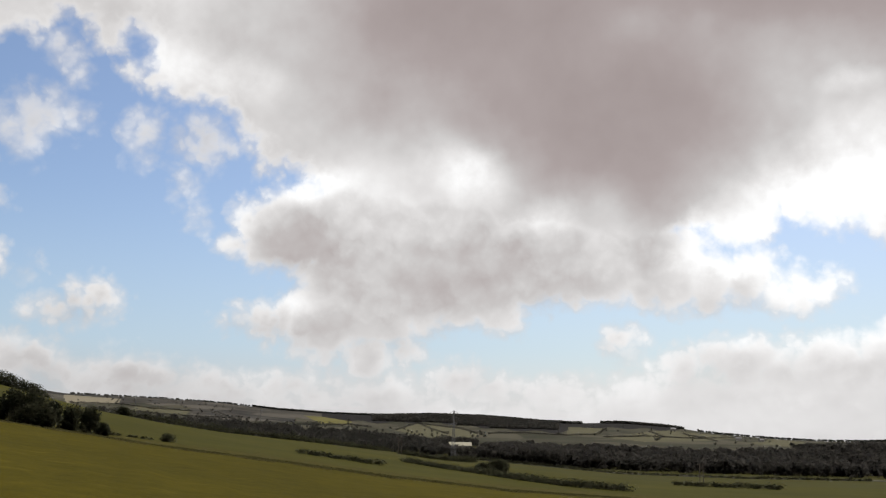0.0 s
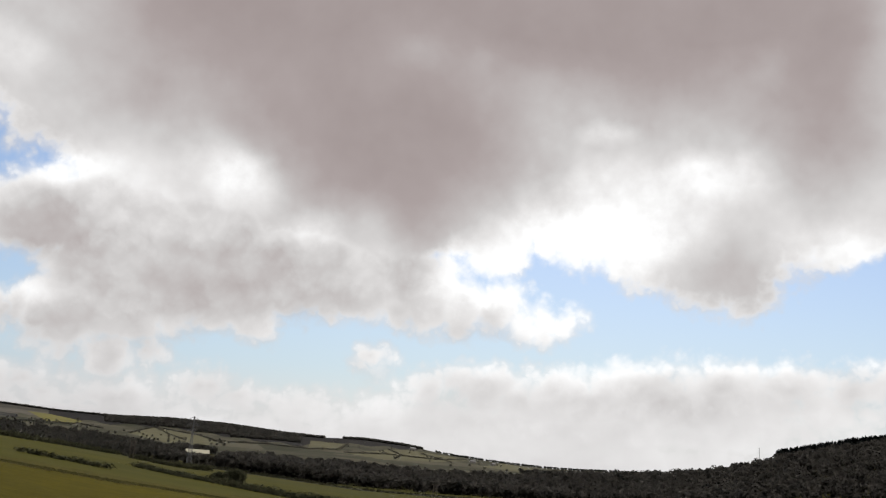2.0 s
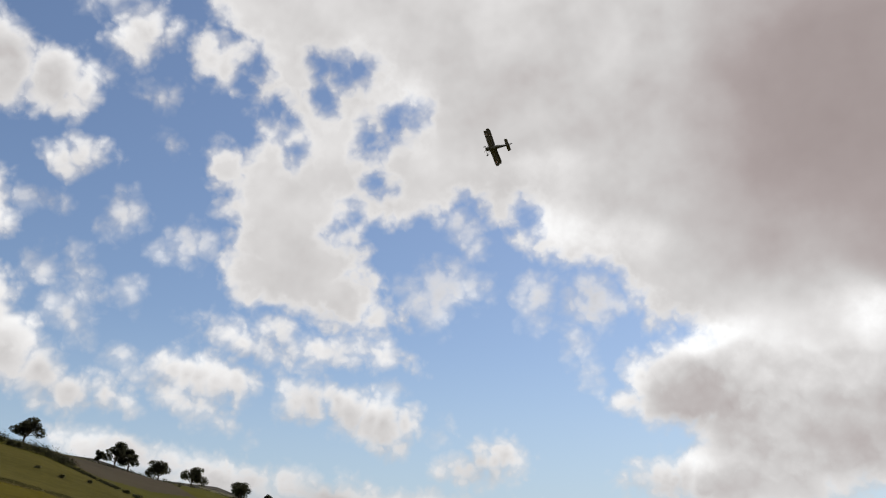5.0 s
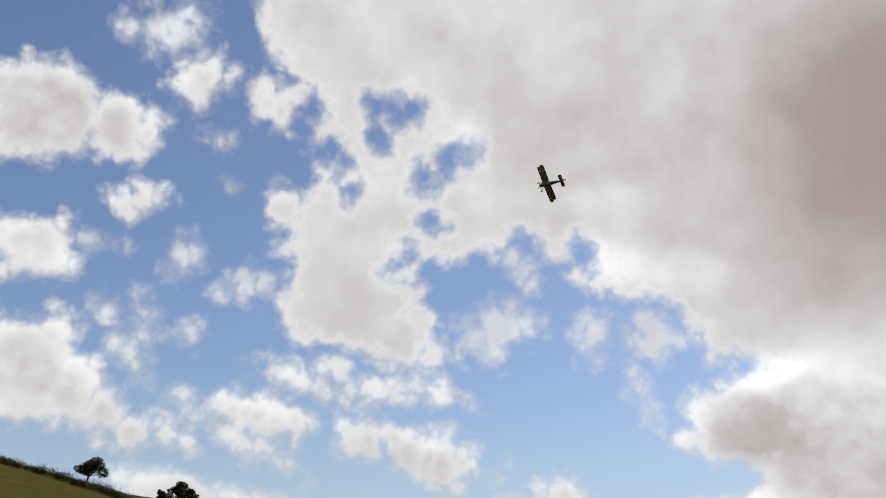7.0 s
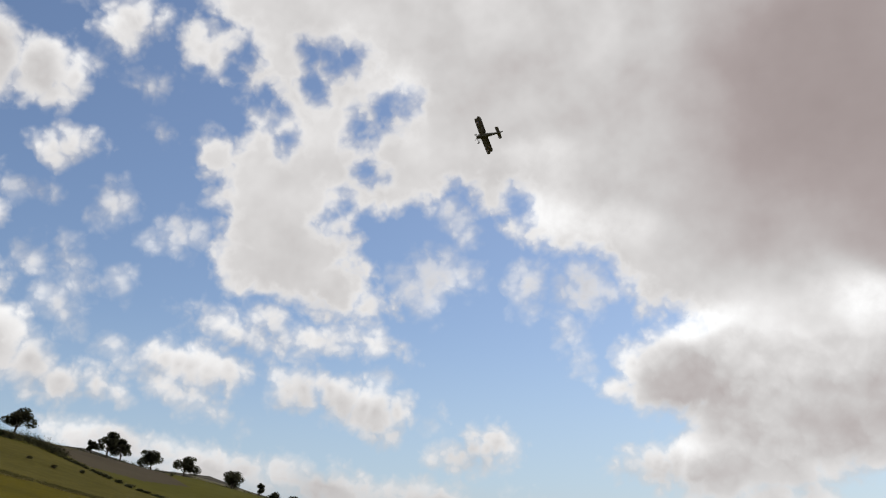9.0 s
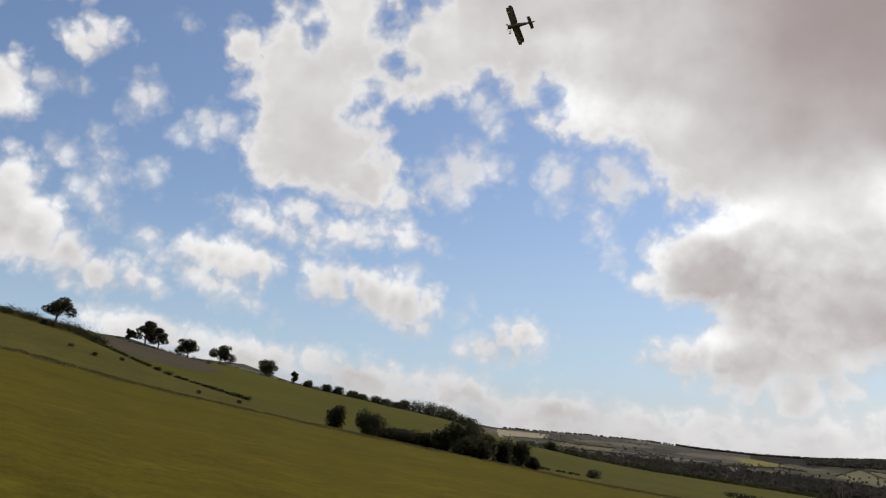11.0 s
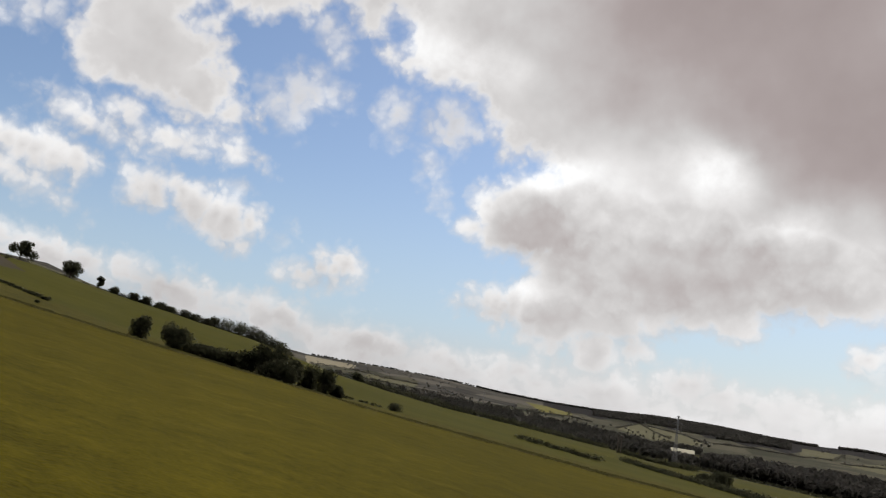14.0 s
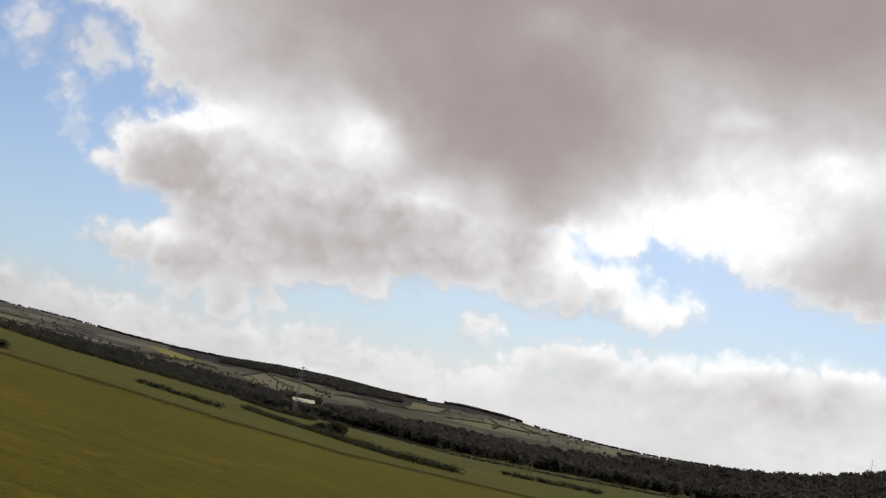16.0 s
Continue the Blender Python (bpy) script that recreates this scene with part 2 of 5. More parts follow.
    def blob(az, el, rx, ry, turn, after=None):
        m = node("ShaderNodeMapping")
        m.vector_type = "TEXTURE"
        if after is None:
            put(m.inputs[0], place)
        else:  # one after the other, so that the shader's stack stays small
            wait = node("ShaderNodeVectorMath", operation="MULTIPLY_ADD")
            put(wait.inputs[0], after), put(wait.inputs[1], (0, 0, 0)), put(wait.inputs[2], place)
            put(m.inputs[0], wait.outputs[0])
        m.inputs[1].default_value = (az, el, 0)
        m.inputs[2].default_value = (0, 0, radians(turn))
        m.inputs[3].default_value = (rx, ry, 1)
        far = node("ShaderNodeVectorMath", operation="LENGTH")
        put(far.inputs[0], m.outputs[0])
        return far.outputs["Value"]

    def clump(rows, lower):
        """A group that gives how deep a place lies inside the nearest of these rounds or ovals."""
        g = bpy.data.node_groups.new("clump", "ShaderNodeTree")
        g.interface.new_socket("place", in_out="INPUT", socket_type="NodeSocketVector")
        g.interface.new_socket("depth", in_out="INPUT", socket_type="NodeSocketFloat")
        g.interface.new_socket("depth", in_out="OUTPUT", socket_type="NodeSocketFloat")
        enter, leave = g.nodes.new("NodeGroupInput"), g.nodes.new("NodeGroupOutput")
        best = enter.outputs[1]
        for row in rows:
            # one after the other, so that the shader's stack stays small
            wait = g.nodes.new("ShaderNodeVectorMath")
            wait.operation = "MULTIPLY_ADD"
            g.links.new(best, wait.inputs[0]), g.links.new(enter.outputs[0], wait.inputs[2])
            wait.inputs[1].default_value = (0, 0, 0)
            far = g.nodes.new("ShaderNodeVectorMath")
            inner = g.nodes.new("ShaderNodeMath")
            if len(row) == 3:
                far.operation, inner.operation = "DISTANCE", "SUBTRACT"
                g.links.new(wait.outputs[0], far.inputs[0])
                far.inputs[1].default_value = (row[0], row[1] - lower, 0)
                inner.inputs[0].default_value = row[2]
                g.links.new(far.outputs["Value"], inner.inputs[1])
            else:
                az, el, rx, ry, turn = row
                m = g.nodes.new("ShaderNodeMapping")
                m.vector_type = "TEXTURE"
                g.links.new(wait.outputs[0], m.inputs[0])
                m.inputs[1].default_value, m.inputs[2].default_value, m.inputs[3].default_value = (az, el - lower, 0), (0, 0, radians(turn)), (rx, ry, 1)
                far.operation, inner.operation = "LENGTH", "MULTIPLY_ADD"
                g.links.new(m.outputs[0], far.inputs[0])
                g.links.new(far.outputs["Value"], inner.inputs[0])
                inner.inputs[1].default_value, inner.inputs[2].default_value = -min(rx, ry), min(rx, ry)
            most = g.nodes.new("ShaderNodeMath")
            most.operation = "MAXIMUM"
            g.links.new(best, most.inputs[0]), g.links.new(inner.outputs[0], most.inputs[1])
            best = most.outputs[0]
        g.links.new(best, leave.inputs[0])
        return g

    def depth(rows, last=None, lower=0.0):
        """How deep inside the nearest of these, in degrees; negative outside."""
        best = -9.0 if last is None else calc("MULTIPLY_ADD", last, 0.0, -9.0)
        for k in range(0, len(rows), 16):
            n = nt.nodes.new("ShaderNodeGroup")
            n.node_tree = clump(rows[k:k + 16], lower)
            put(n.inputs[0], place), put(n.inputs[1], best)
            best = n.outputs[0]
        return best

    def amount(rows, last=None):
        total = None
        for az, el, rx, ry, turn, weight in rows:
            g = ramp(blob(az, el, rx, ry, turn, total or last), 1.3, 0.15, 0.0, weight)
            total = g if total is None else calc("ADD", total, g)
        return total

    around = calc("MAXIMUM", calc("SUBTRACT", calc("ABSOLUTE", azimuth), 72.0), calc("SUBTRACT", height, 46.0))
    sheet = calc("MINIMUM", calc("MAXIMUM", depth(sheet_rows), around), 4.0)
    heaps = depth(heap_rows, sheet)
    above = depth([q for q in heap_rows if q[2] > 0.5], heaps, 0.8)
    thin = calc("MULTIPLY_ADD", depth(wisp_rows, above), 0.8, 0.26)
    ragged = calc("MULTIPLY_ADD", fbm(20.0, 4.0, 0.6, 4.4), 2.2, calc("ADD", sheet, 0.15))
    body = calc("MAXIMUM", ragged, calc("ADD", heaps, 0.25))
    body = calc("MINIMUM", body, calc("MULTIPLY_ADD", calc("MINIMUM", depth(hole_rows, body), 0.25), -0.9, 0.10))
    broad, middle, fine = fbm(14.0, 3.0, 0.55, 1.3), fbm(34.0, 5.0, 0.58, 5.2), fbm(120.0, 5.0, 0.6, 2.2)
    puff = nt.nodes.new("ShaderNodeTexVoronoi")
    puff.feature = "SMOOTH_F1"
    shaken = node("ShaderNodeVectorMath", operation="MULTIPLY_ADD")
    put(shaken.inputs[0], middle), put(shaken.inputs[1], (0.02, 0.02, 0.02)), put(shaken.inputs[2], ray)
    put(puff.inputs["Vector"], shaken.outputs[0])
    for key, value in (("Scale", 42.0), ("Detail", 2.0), ("Roughness", 0.55), ("Smoothness", 0.35)):
        put(puff.inputs[key], value)
    billow = calc("SUBTRACT", 0.42, puff.outputs["Distance"])
    rounds = []
    for up in (0.0, 0.011):
        ball = nt.nodes.new("ShaderNodeTexVoronoi")
        ball.feature = "SMOOTH_F1"
        lifted = node("ShaderNodeVectorMath", operation="MULTIPLY_ADD")
        put(lifted.inputs[0], middle), put(lifted.inputs[1], (0.035, 0.035, 0.035))
        moved = node("ShaderNodeVectorMath", operation="ADD")
        put(moved.inputs[0], ray), put(moved.inputs[1], (0.002, 0.0, up))
        put(lifted.inputs[2], moved.outputs[0])
        put(ball.inputs["Vector"], lifted.outputs[0])
        for key, value in (("Scale", 22.0), ("Detail", 1.0), ("Roughness", 0.4), ("Smoothness", 0.45)):
            put(ball.inputs[key], value)
        rounds.append(ball.outputs["Distance"])
    topside = calc("SUBTRACT", rounds[1], rounds[0])
    uneven = calc("MULTIPLY_ADD", broad, 0.8, SWELL)
    uneven = calc("MULTIPLY_ADD", middle, 0.7, uneven)
    uneven = calc("MULTIPLY_ADD", billow, 1.0, uneven)
    uneven = calc("MULTIPLY_ADD", fine, 0.22, uneven)
    veil = calc("ADD", thin, uneven)
    body = calc("ADD", body, uneven)
    cover = calc("MAXIMUM", ramp(body, -0.62, 0.85), ramp(veil, -0.7, 1.1, 0.0, 0.85))
    body = calc("MAXIMUM", body, veil)
    thick = ramp(body, -0.15, 1.2)

    # grey undersides, sunlit tops, billows
    shade = calc("MULTIPLY", calc("MINIMUM", amount(dark, body), 0.85), thick)
    lit = amount(bright, shade)
    lit = calc("MULTIPLY", lit, calc("MULTIPLY_ADD", middle, 1.2, 0.95))
    crest = ramp(calc("SUBTRACT", heaps, above), -0.9, 0.9, -0.2, 1.0)
    heaped = ramp(calc("SUBTRACT", heaps, sheet), -1.0, 0.5)
    crest = calc("MULTIPLY", crest, calc("MULTIPLY", heaped, ramp(heaps, 1.8, 0.4, 0.0, 1.0)))
    relief = calc("MULTIPLY_ADD", calc("MULTIPLY", billow, heaped), 0.12, calc("MULTIPLY", broad, 0.44))
    relief = calc("MULTIPLY_ADD", middle, 0.12, relief)
    relief = calc("MULTIPLY_ADD", calc("MULTIPLY", topside, heaped), 0.18, relief)
    tone = calc("MULTIPLY_ADD", shade, -0.50, calc("MULTIPLY_ADD", heaped, 0.045, 0.60))
    tone = calc("MULTIPLY_ADD", lit, 0.42, tone)
    tone = calc("MULTIPLY_ADD", crest, 0.14, tone)
    tone = calc("MULTIPLY_ADD", relief, ramp(shade, 0.1, 0.6, 1.0, 0.45), tone)
    rim = calc("SUBTRACT", ramp(body, 0.05, 0.4), ramp(body, 0.5, 1.5))
    tone = calc("MULTIPLY_ADD", rim, 0.10, tone)
    ramp_node = nt.nodes.new("ShaderNodeValToRGB")
    put(ramp_node.inputs[0], tone)
    stops = ramp_node.color_ramp.elements
    stops[0].position, stops[0].color = 0.0, (0.30, 0.245, 0.24, 1)
    stops[1].position, stops[1].color = 1.0, (1.05, 1.05, 1.05, 1)
    for position, colour in ((0.25, (0.41, 0.355, 0.35, 1)), (0.5, (0.615, 0.597, 0.592, 1)), (0.72, (0.80, 0.785, 0.78, 1))):
        stops.new(position).color = colour

    air = nt.nodes.new("ShaderNodeTexSky")
    air.sky_type = "NISHITA"
    air.sun_disc = False
    air.sun_elevation, air.sun_rotation = radians(SUN_EL), radians(SUN_AZ)
    air.air_density, air.dust_density, air.ozone_density = 1.0, 0.8, 1.8
    gain = node("ShaderNodeVectorMath", operation="MULTIPLY")
    put(gain.inputs[0], air.outputs[0]), put(gain.inputs[1], SKY_GAIN)
    white = node("ShaderNodeVectorMath", operation="SCALE")
    put(white.inputs[0], ramp_node.outputs[0]), put(white.inputs["Scale"], 10.0)
    haze = ramp(height, 8.0, 0.0, 0.0, 0.5)
    mist = ramp(height, 15.0, 0.5, 0.0, 0.62)

    def blend(factor, a, b):
        mix = nt.nodes.new("ShaderNodeMix")
        mix.data_type = "RGBA"
        put(mix.inputs[0], factor), put(mix.inputs[6], a), put(mix.inputs[7], b)
        return mix.outputs[2]

    low = blend(ramp(azimuth, -18.0, 26.0), (4.45, 5.65, 6.95, 1), (5.5, 6.5, 6.85, 1))
    blue = blend(mist, gain.outputs[0], low)
    glow = blend(ramp(azimuth, -42.0, 22.0), (4.5, 4.42, 4.5, 1), (8.0, 7.9, 7.9, 1))
    blue = blend(ramp(height, 5.5, 1.5, 0.0, 0.75), blue, glow)
    cloud = blend(haze, white.outputs[0], glow)
    ground = nt.nodes.new("ShaderNodeBackground")
    put(ground.inputs[0], blend(cover, blue, cloud))
    ground.inputs[1].default_value = 0.1
    out = nt.nodes.new("ShaderNodeOutputWorld")
    put(out.inputs[0], ground.outputs[0])
    return w


sky_world(SHEET, HEAP + BANK + PUFF + STRIPS, WISP, HOLE, DARK, BRIGHT)
lamp = bpy.data.lights.new("sun", "SUN")
lamp.energy, lamp.angle, lamp.color = 1.6, radians(2.0), (1.0, 0.95, 0.88)
sun = new("sun", lamp)
sun.matrix_basis = look((0, 0, 0), (-math.sin(radians(SUN_AZ)) * math.cos(radians(SUN_EL)), -math.cos(radians(SUN_AZ)) * math.cos(radians(SUN_EL)), -math.sin(radians(SUN_EL))))
sun.location = (40, 90, 110)

# ---- materials ----
def surface(name, base, vary, scale, rough=0.9, fine=12.0, bump=0.3, far=1.0, island=0.0, metal=0.0, leafy=0.0, fields=0.0):
    """A matt natural surface: base colour varied towards another at two scales, with bump. scale, fine: per metre."""
    m = bpy.data.materials.new(name)
    m.use_nodes = True
    nt = m.node_tree
    p = nt.nodes["Principled BSDF"]
    p.inputs["Roughness"].default_value = rough
    p.inputs["Metallic"].default_value = metal
    p.inputs["Specular IOR Level"].default_value = 0.4 if rough < 0.65 else 0.03
    co = nt.nodes.new("ShaderNodeTexCoord")
    big, small = nt.nodes.new("ShaderNodeTexNoise"), nt.nodes.new("ShaderNodeTexNoise")
    for n, s, d in ((big, scale, 5.0), (small, fine, 3.0)):
        nt.links.new(co.outputs["Object"], n.inputs["Vector"])
        n.inputs["Scale"].default_value, n.inputs["Detail"].default_value = s, d
        n.inputs["Roughness"].default_value = 0.6
    add = nt.nodes.new("ShaderNodeMath")
    add.operation = "MULTIPLY_ADD"
    nt.links.new(small.outputs[0], add.inputs[0])
    add.inputs[1].default_value = 0.45
    nt.links.new(big.outputs[0], add.inputs[2])
    value = add.outputs[0]
    if fields:  # plots of differing growth
        plot = nt.nodes.new("ShaderNodeTexVoronoi")
        plot.distance = "MANHATTAN"
        nt.links.new(co.outputs["Object"], plot.inputs["Vector"])
        plot.inputs["Scale"].default_value, plot.inputs["Randomness"].default_value = fields, 0.85
        tone, more = nt.nodes.new("ShaderNodeSeparateColor"), nt.nodes.new("ShaderNodeMath")
        more.operation = "MULTIPLY_ADD"
        nt.links.new(plot.outputs["Color"], tone.inputs[0])
        nt.links.new(tone.outputs[0], more.inputs[0])
        more.inputs[1].default_value = 0.55
        shift = nt.nodes.new("ShaderNodeMath")
        shift.operation = "SUBTRACT"
        nt.links.new(value, shift.inputs[0])
        shift.inputs[1].default_value = 0.27
        nt.links.new(shift.outputs[0], more.inputs[2])
        value = more.outputs[0]
    if island:
        geo = nt.nodes.new("ShaderNodeNewGeometry")
        more = nt.nodes.new("ShaderNodeMath")
        more.operation = "MULTIPLY_ADD"
        nt.links.new(geo.outputs["Random Per Island"], more.inputs[0])
        more.inputs[1].default_value = island
        nt.links.new(value, more.inputs[2])
        value = more.outputs[0]
    span = nt.nodes.new("ShaderNodeMapRange")
    nt.links.new(value, span.inputs[0])
    span.inputs[1].default_value, span.inputs[2].default_value = 0.45 + island * 0.2, 1.0 + island * 0.8
    mix = nt.nodes.new("ShaderNodeMix")
    mix.data_type = "RGBA"
    nt.links.new(span.outputs[0], mix.inputs[0])
    mix.inputs[6].default_value, mix.inputs[7].default_value = (*base, 1), (*vary, 1)
    nt.links.new(mix.outputs[2], p.inputs["Base Color"])
    if bump:
        b = nt.nodes.new("ShaderNodeBump")
        b.inputs["Strength"].default_value, b.inputs["Distance"].default_value = bump, far
        nt.links.new(value, b.inputs["Height"])
        nt.links.new(b.outputs[0], p.inputs["Normal"])
    if leafy:  # thin leaves let light through
        through_leaf, both = nt.nodes.new("ShaderNodeBsdfTranslucent"), nt.nodes.new("ShaderNodeMixShader")
        nt.links.new(mix.outputs[2], through_leaf.inputs[0])
        both.inputs[0].default_value = leafy
        nt.links.new(p.outputs[0], both.inputs[1])
        nt.links.new(through_leaf.outputs[0], both.inputs[2])
        nt.links.new(both.outputs[0], nt.nodes["Material Output"].inputs[0])
    return m


def pasture(name, dark, light, bumps):
    """Grazed grass: tufts, mown streaks across the slope and wide paler patches."""
    m = bpy.data.materials.new(name)
    m.use_nodes = True
    nt = m.node_tree
    p = nt.nodes["Principled BSDF"]
    p.inputs["Roughness"].default_value, p.inputs["Specular IOR Level"].default_value = 0.9, 0.02
    co = nt.nodes.new("ShaderNodeTexCoord")
    total = None
    for scale, weight, stretch, detail in ((0.03, 0.42, (1, 1, 1), 4.0), (0.22, 0.50, (1, 1, 1), 5.0), (1.6, 0.55, (1, 1, 1), 6.0), (9.0, 0.67, (1, 1, 1), 3.0)):
        mp = nt.nodes.new("ShaderNodeMapping")
        nt.links.new(co.outputs["Object"], mp.inputs[0])
        mp.inputs[2].default_value, mp.inputs[3].default_value = (0, 0, 0.5), stretch
        n = nt.nodes.new("ShaderNodeTexNoise")
        nt.links.new(mp.outputs[0], n.inputs["Vector"])
        n.inputs["Scale"].default_value, n.inputs["Detail"].default_value, n.inputs["Roughness"].default_value = scale, detail, 0.65
        a = nt.nodes.new("ShaderNodeMath")
        a.operation = "MULTIPLY_ADD"
        nt.links.new(n.outputs[0], a.inputs[0])
        a.inputs[1].default_value = weight
        if total is not None:
            nt.links.new(total, a.inputs[2])
        else:
            a.inputs[2].default_value = 0.0
        total = a.outputs[0]
    span = nt.nodes.new("ShaderNodeMapRange")
    nt.links.new(total, span.inputs[0])
    span.inputs[1].default_value, span.inputs[2].default_value = 0.80, 1.36
    mix = nt.nodes.new("ShaderNodeMix")
    mix.data_type = "RGBA"
    nt.links.new(span.outputs[0], mix.inputs[0])
    mix.inputs[6].default_value, mix.inputs[7].default_value = (*dark, 1), (*light, 1)
    fleck = nt.nodes.new("ShaderNodeTexNoise")
    nt.links.new(co.outputs["Object"], fleck.inputs["Vector"])
    fleck.inputs["Scale"].default_value, fleck.inputs["Detail"].default_value, fleck.inputs["Roughness"].default_value = 0.45, 7.0, 0.7
    dry = nt.nodes.new("ShaderNodeMapRange")
    nt.links.new(fleck.outputs[0], dry.inputs[0])
    for k, value in zip((1, 2, 3, 4), (0.56, 0.76, 0.0, 0.45)):
        dry.inputs[k].default_value = value
    tint = nt.nodes.new("ShaderNodeMix")
    tint.data_type = "RGBA"
    nt.links.new(dry.outputs[0], tint.inputs[0])
    nt.links.new(mix.outputs[2], tint.inputs[6])
    tint.inputs[7].default_value = (0.185, 0.150, 0.018, 1)
    nt.links.new(tint.outputs[2], p.inputs["Base Color"])
    b = nt.nodes.new("ShaderNodeBump")
    b.inputs["Strength"].default_value, b.inputs["Distance"].default_value = bumps, 0.12
    nt.links.new(total, b.inputs["Height"])
    nt.links.new(b.outputs[0], p.inputs["Normal"])
    return m


GRASS = pasture("pasture_grass", (0.038, 0.033, 0.003), (0.112, 0.090, 0.006), 0.35)
ROUGH = pasture("rough_grass", (0.034, 0.031, 0.005), (0.112, 0.096, 0.024), 0.5)
GRASS2 = surface("upper_pasture", (0.045, 0.044, 0.005), (0.080, 0.073, 0.010), 0.02, fine=0.3, bump=0.2, far=0.4)
BROWN = surface("ploughed_slope", (0.048, 0.039, 0.025), (0.070, 0.057, 0.037), 0.03, fine=0.4, bump=0.3, far=0.4)
VALLEY = surface("valley_pasture", (0.044, 0.043, 0.007), (0.074, 0.068, 0.014), 0.015, fine=0.2, bump=0.2, far=0.5)
MOOR = surface("heather_moor", (0.030, 0.028, 0.025), (0.120, 0.108, 0.086), 0.009, fine=0.05, bump=0.4, far=6.0, fields=0.003)
FARWOOD = surface("far_wood_floor", (0.011, 0.010, 0.010), (0.028, 0.025, 0.023), 0.012, fine=0.08, bump=0.4, far=6.0)
# far foliage: base colour paler and greyer than leaves, distance haze painted in
FARLEAF = surface("hazed_far_leaves", (0.130, 0.125, 0.112), (0.254, 0.238, 0.205), 0.02, rough=0.75, fine=0.08, bump=0.0, island=0.1, leafy=0.4)
SCRUB = surface("hill_pasture", (0.038, 0.038, 0.023), (0.094, 0.086, 0.058), 0.007, fine=0.05, bump=0.3, far=3.0, fields=0.006)
YELLOW = surface("rape_field", (0.135, 0.123, 0.036), (0.190, 0.170, 0.060), 0.01, fine=0.1, bump=0.1, far=1.0)
LIGHT = surface("mown_field", (0.096, 0.090, 0.050), (0.138, 0.128, 0.076), 0.01, fine=0.08, bump=0.1, far=1.0)
STUBBLE = surface("stubble_field", (0.230, 0.200, 0.140), (0.300, 0.265, 0.185), 0.01, fine=0.08, bump=0.1, far=1.0)
# oak and hedge greens, brightened in the base colour to imitate haze
LEAF = surface("oak_leaves", (0.095, 0.101, 0.062), (0.220, 0.218, 0.129), 0.25, rough=0.7, fine=1.5, bump=0.0, island=0.25, leafy=0.35)
HEDGE = surface("hedge_leaves", (0.095, 0.101, 0.059), (0.220, 0.216, 0.123), 0.3, rough=0.7, fine=1.5, bump=0.0, island=0.25, leafy=0.35)
# woods, village trees and spruces: haze is put into these lifted base colours
WOOD = surface("hazed_wood_leaves", (0.131, 0.122, 0.112), (0.205, 0.192, 0.164), 0.07, rough=0.75, fine=0.22, bump=0.0, island=0.1, leafy=0.4)
ORCHARD = surface("hazed_village_leaves", (0.103, 0.100, 0.090), (0.187, 0.176, 0.149), 0.07, rough=0.75, fine=0.22, bump=0.0, island=0.1, leafy=0.4)
NEEDLE = surface("hazed_spruce_needles", (0.053, 0.061, 0.061), (0.118, 0.131, 0.118), 0.05, rough=0.75, fine=0.3, bump=0.0, island=0.6)
TUSSOCK = surface("long_grass", (0.075, 0.070, 0.025), (0.125, 0.112, 0.045), 0.2, fine=1.5, bump=0.0, island=0.3, leafy=0.4)
DRYGRASS = surface("dry_grass", (0.10, 0.088, 0.028), (0.19, 0.165, 0.07), 0.15, fine=1.5, bump=0.0, island=0.3, leafy=0.5)
BARK = surface("bark", (0.060, 0.050, 0.038), (0.120, 0.100, 0.080), 1.0, fine=6.0, bump=0.6, far=0.05)
STEEL = surface("galvanised_steel", (0.160, 0.160, 0.168), (0.240, 0.240, 0.248), 0.5, rough=0.6, fine=4.0, bump=0.0, metal=0.3)
POLE = surface("weathered_pole", (0.09, 0.075, 0.06), (0.15, 0.13, 0.11), 0.8, fine=5.0, bump=0.2, far=0.02)
TARMAC = surface("lane_tarmac", (0.15, 0.145, 0.125), (0.22, 0.21, 0.185), 0.1, fine=1.5, bump=0.1, far=0.02)
RENDER = surface("pale_render", (0.20, 0.19, 0.175), (0.28, 0.265, 0.24), 0.2, fine=2.0, bump=0.1, far=0.02)
SLATE = surface("slate", (0.12, 0.115, 0.115), (0.19, 0.18, 0.18), 0.3, rough=0.6, fine=3.0, bump=0.2, far=0.03)
SHEETS = surface("pale_roof_sheets", (0.42, 0.39, 0.27), (0.52, 0.48, 0.34), 0.15, rough=0.5, fine=2.0, bump=0.1, far=0.02)
FABRIC = surface("olive_fabric", (0.035, 0.036, 0.026), (0.055, 0.054, 0.040), 3.0, rough=0.6, fine=30.0, bump=0.05, far=0.002)
UNDER = surface("grey_fabric", (0.085, 0.082, 0.076), (0.115, 0.110, 0.102), 3.0, rough=0.6, fine=30.0, bump=0.05, far=0.002)
DARKWOOD = surface("varnished_wood", (0.10, 0.055, 0.025), (0.16, 0.09, 0.04), 6.0, rough=0.4, fine=40.0, bump=0.05, far=0.001)
RUBBER = surface("black_rubber", (0.02, 0.02, 0.02), (0.04, 0.04, 0.04), 8.0, rough=0.8, fine=40.0, bump=0.05, far=0.001)
METAL = surface("grey_metal", (0.30, 0.30, 0.31), (0.42, 0.42, 0.43), 6.0, rough=0.4, fine=50.0, bump=0.05, far=0.001, metal=0.6)
BLUE = surface("dull_blue_paint", (0.03, 0.04, 0.12), (0.04, 0.055, 0.15), 6.0, rough=0.6, fine=40.0, bump=0.0)
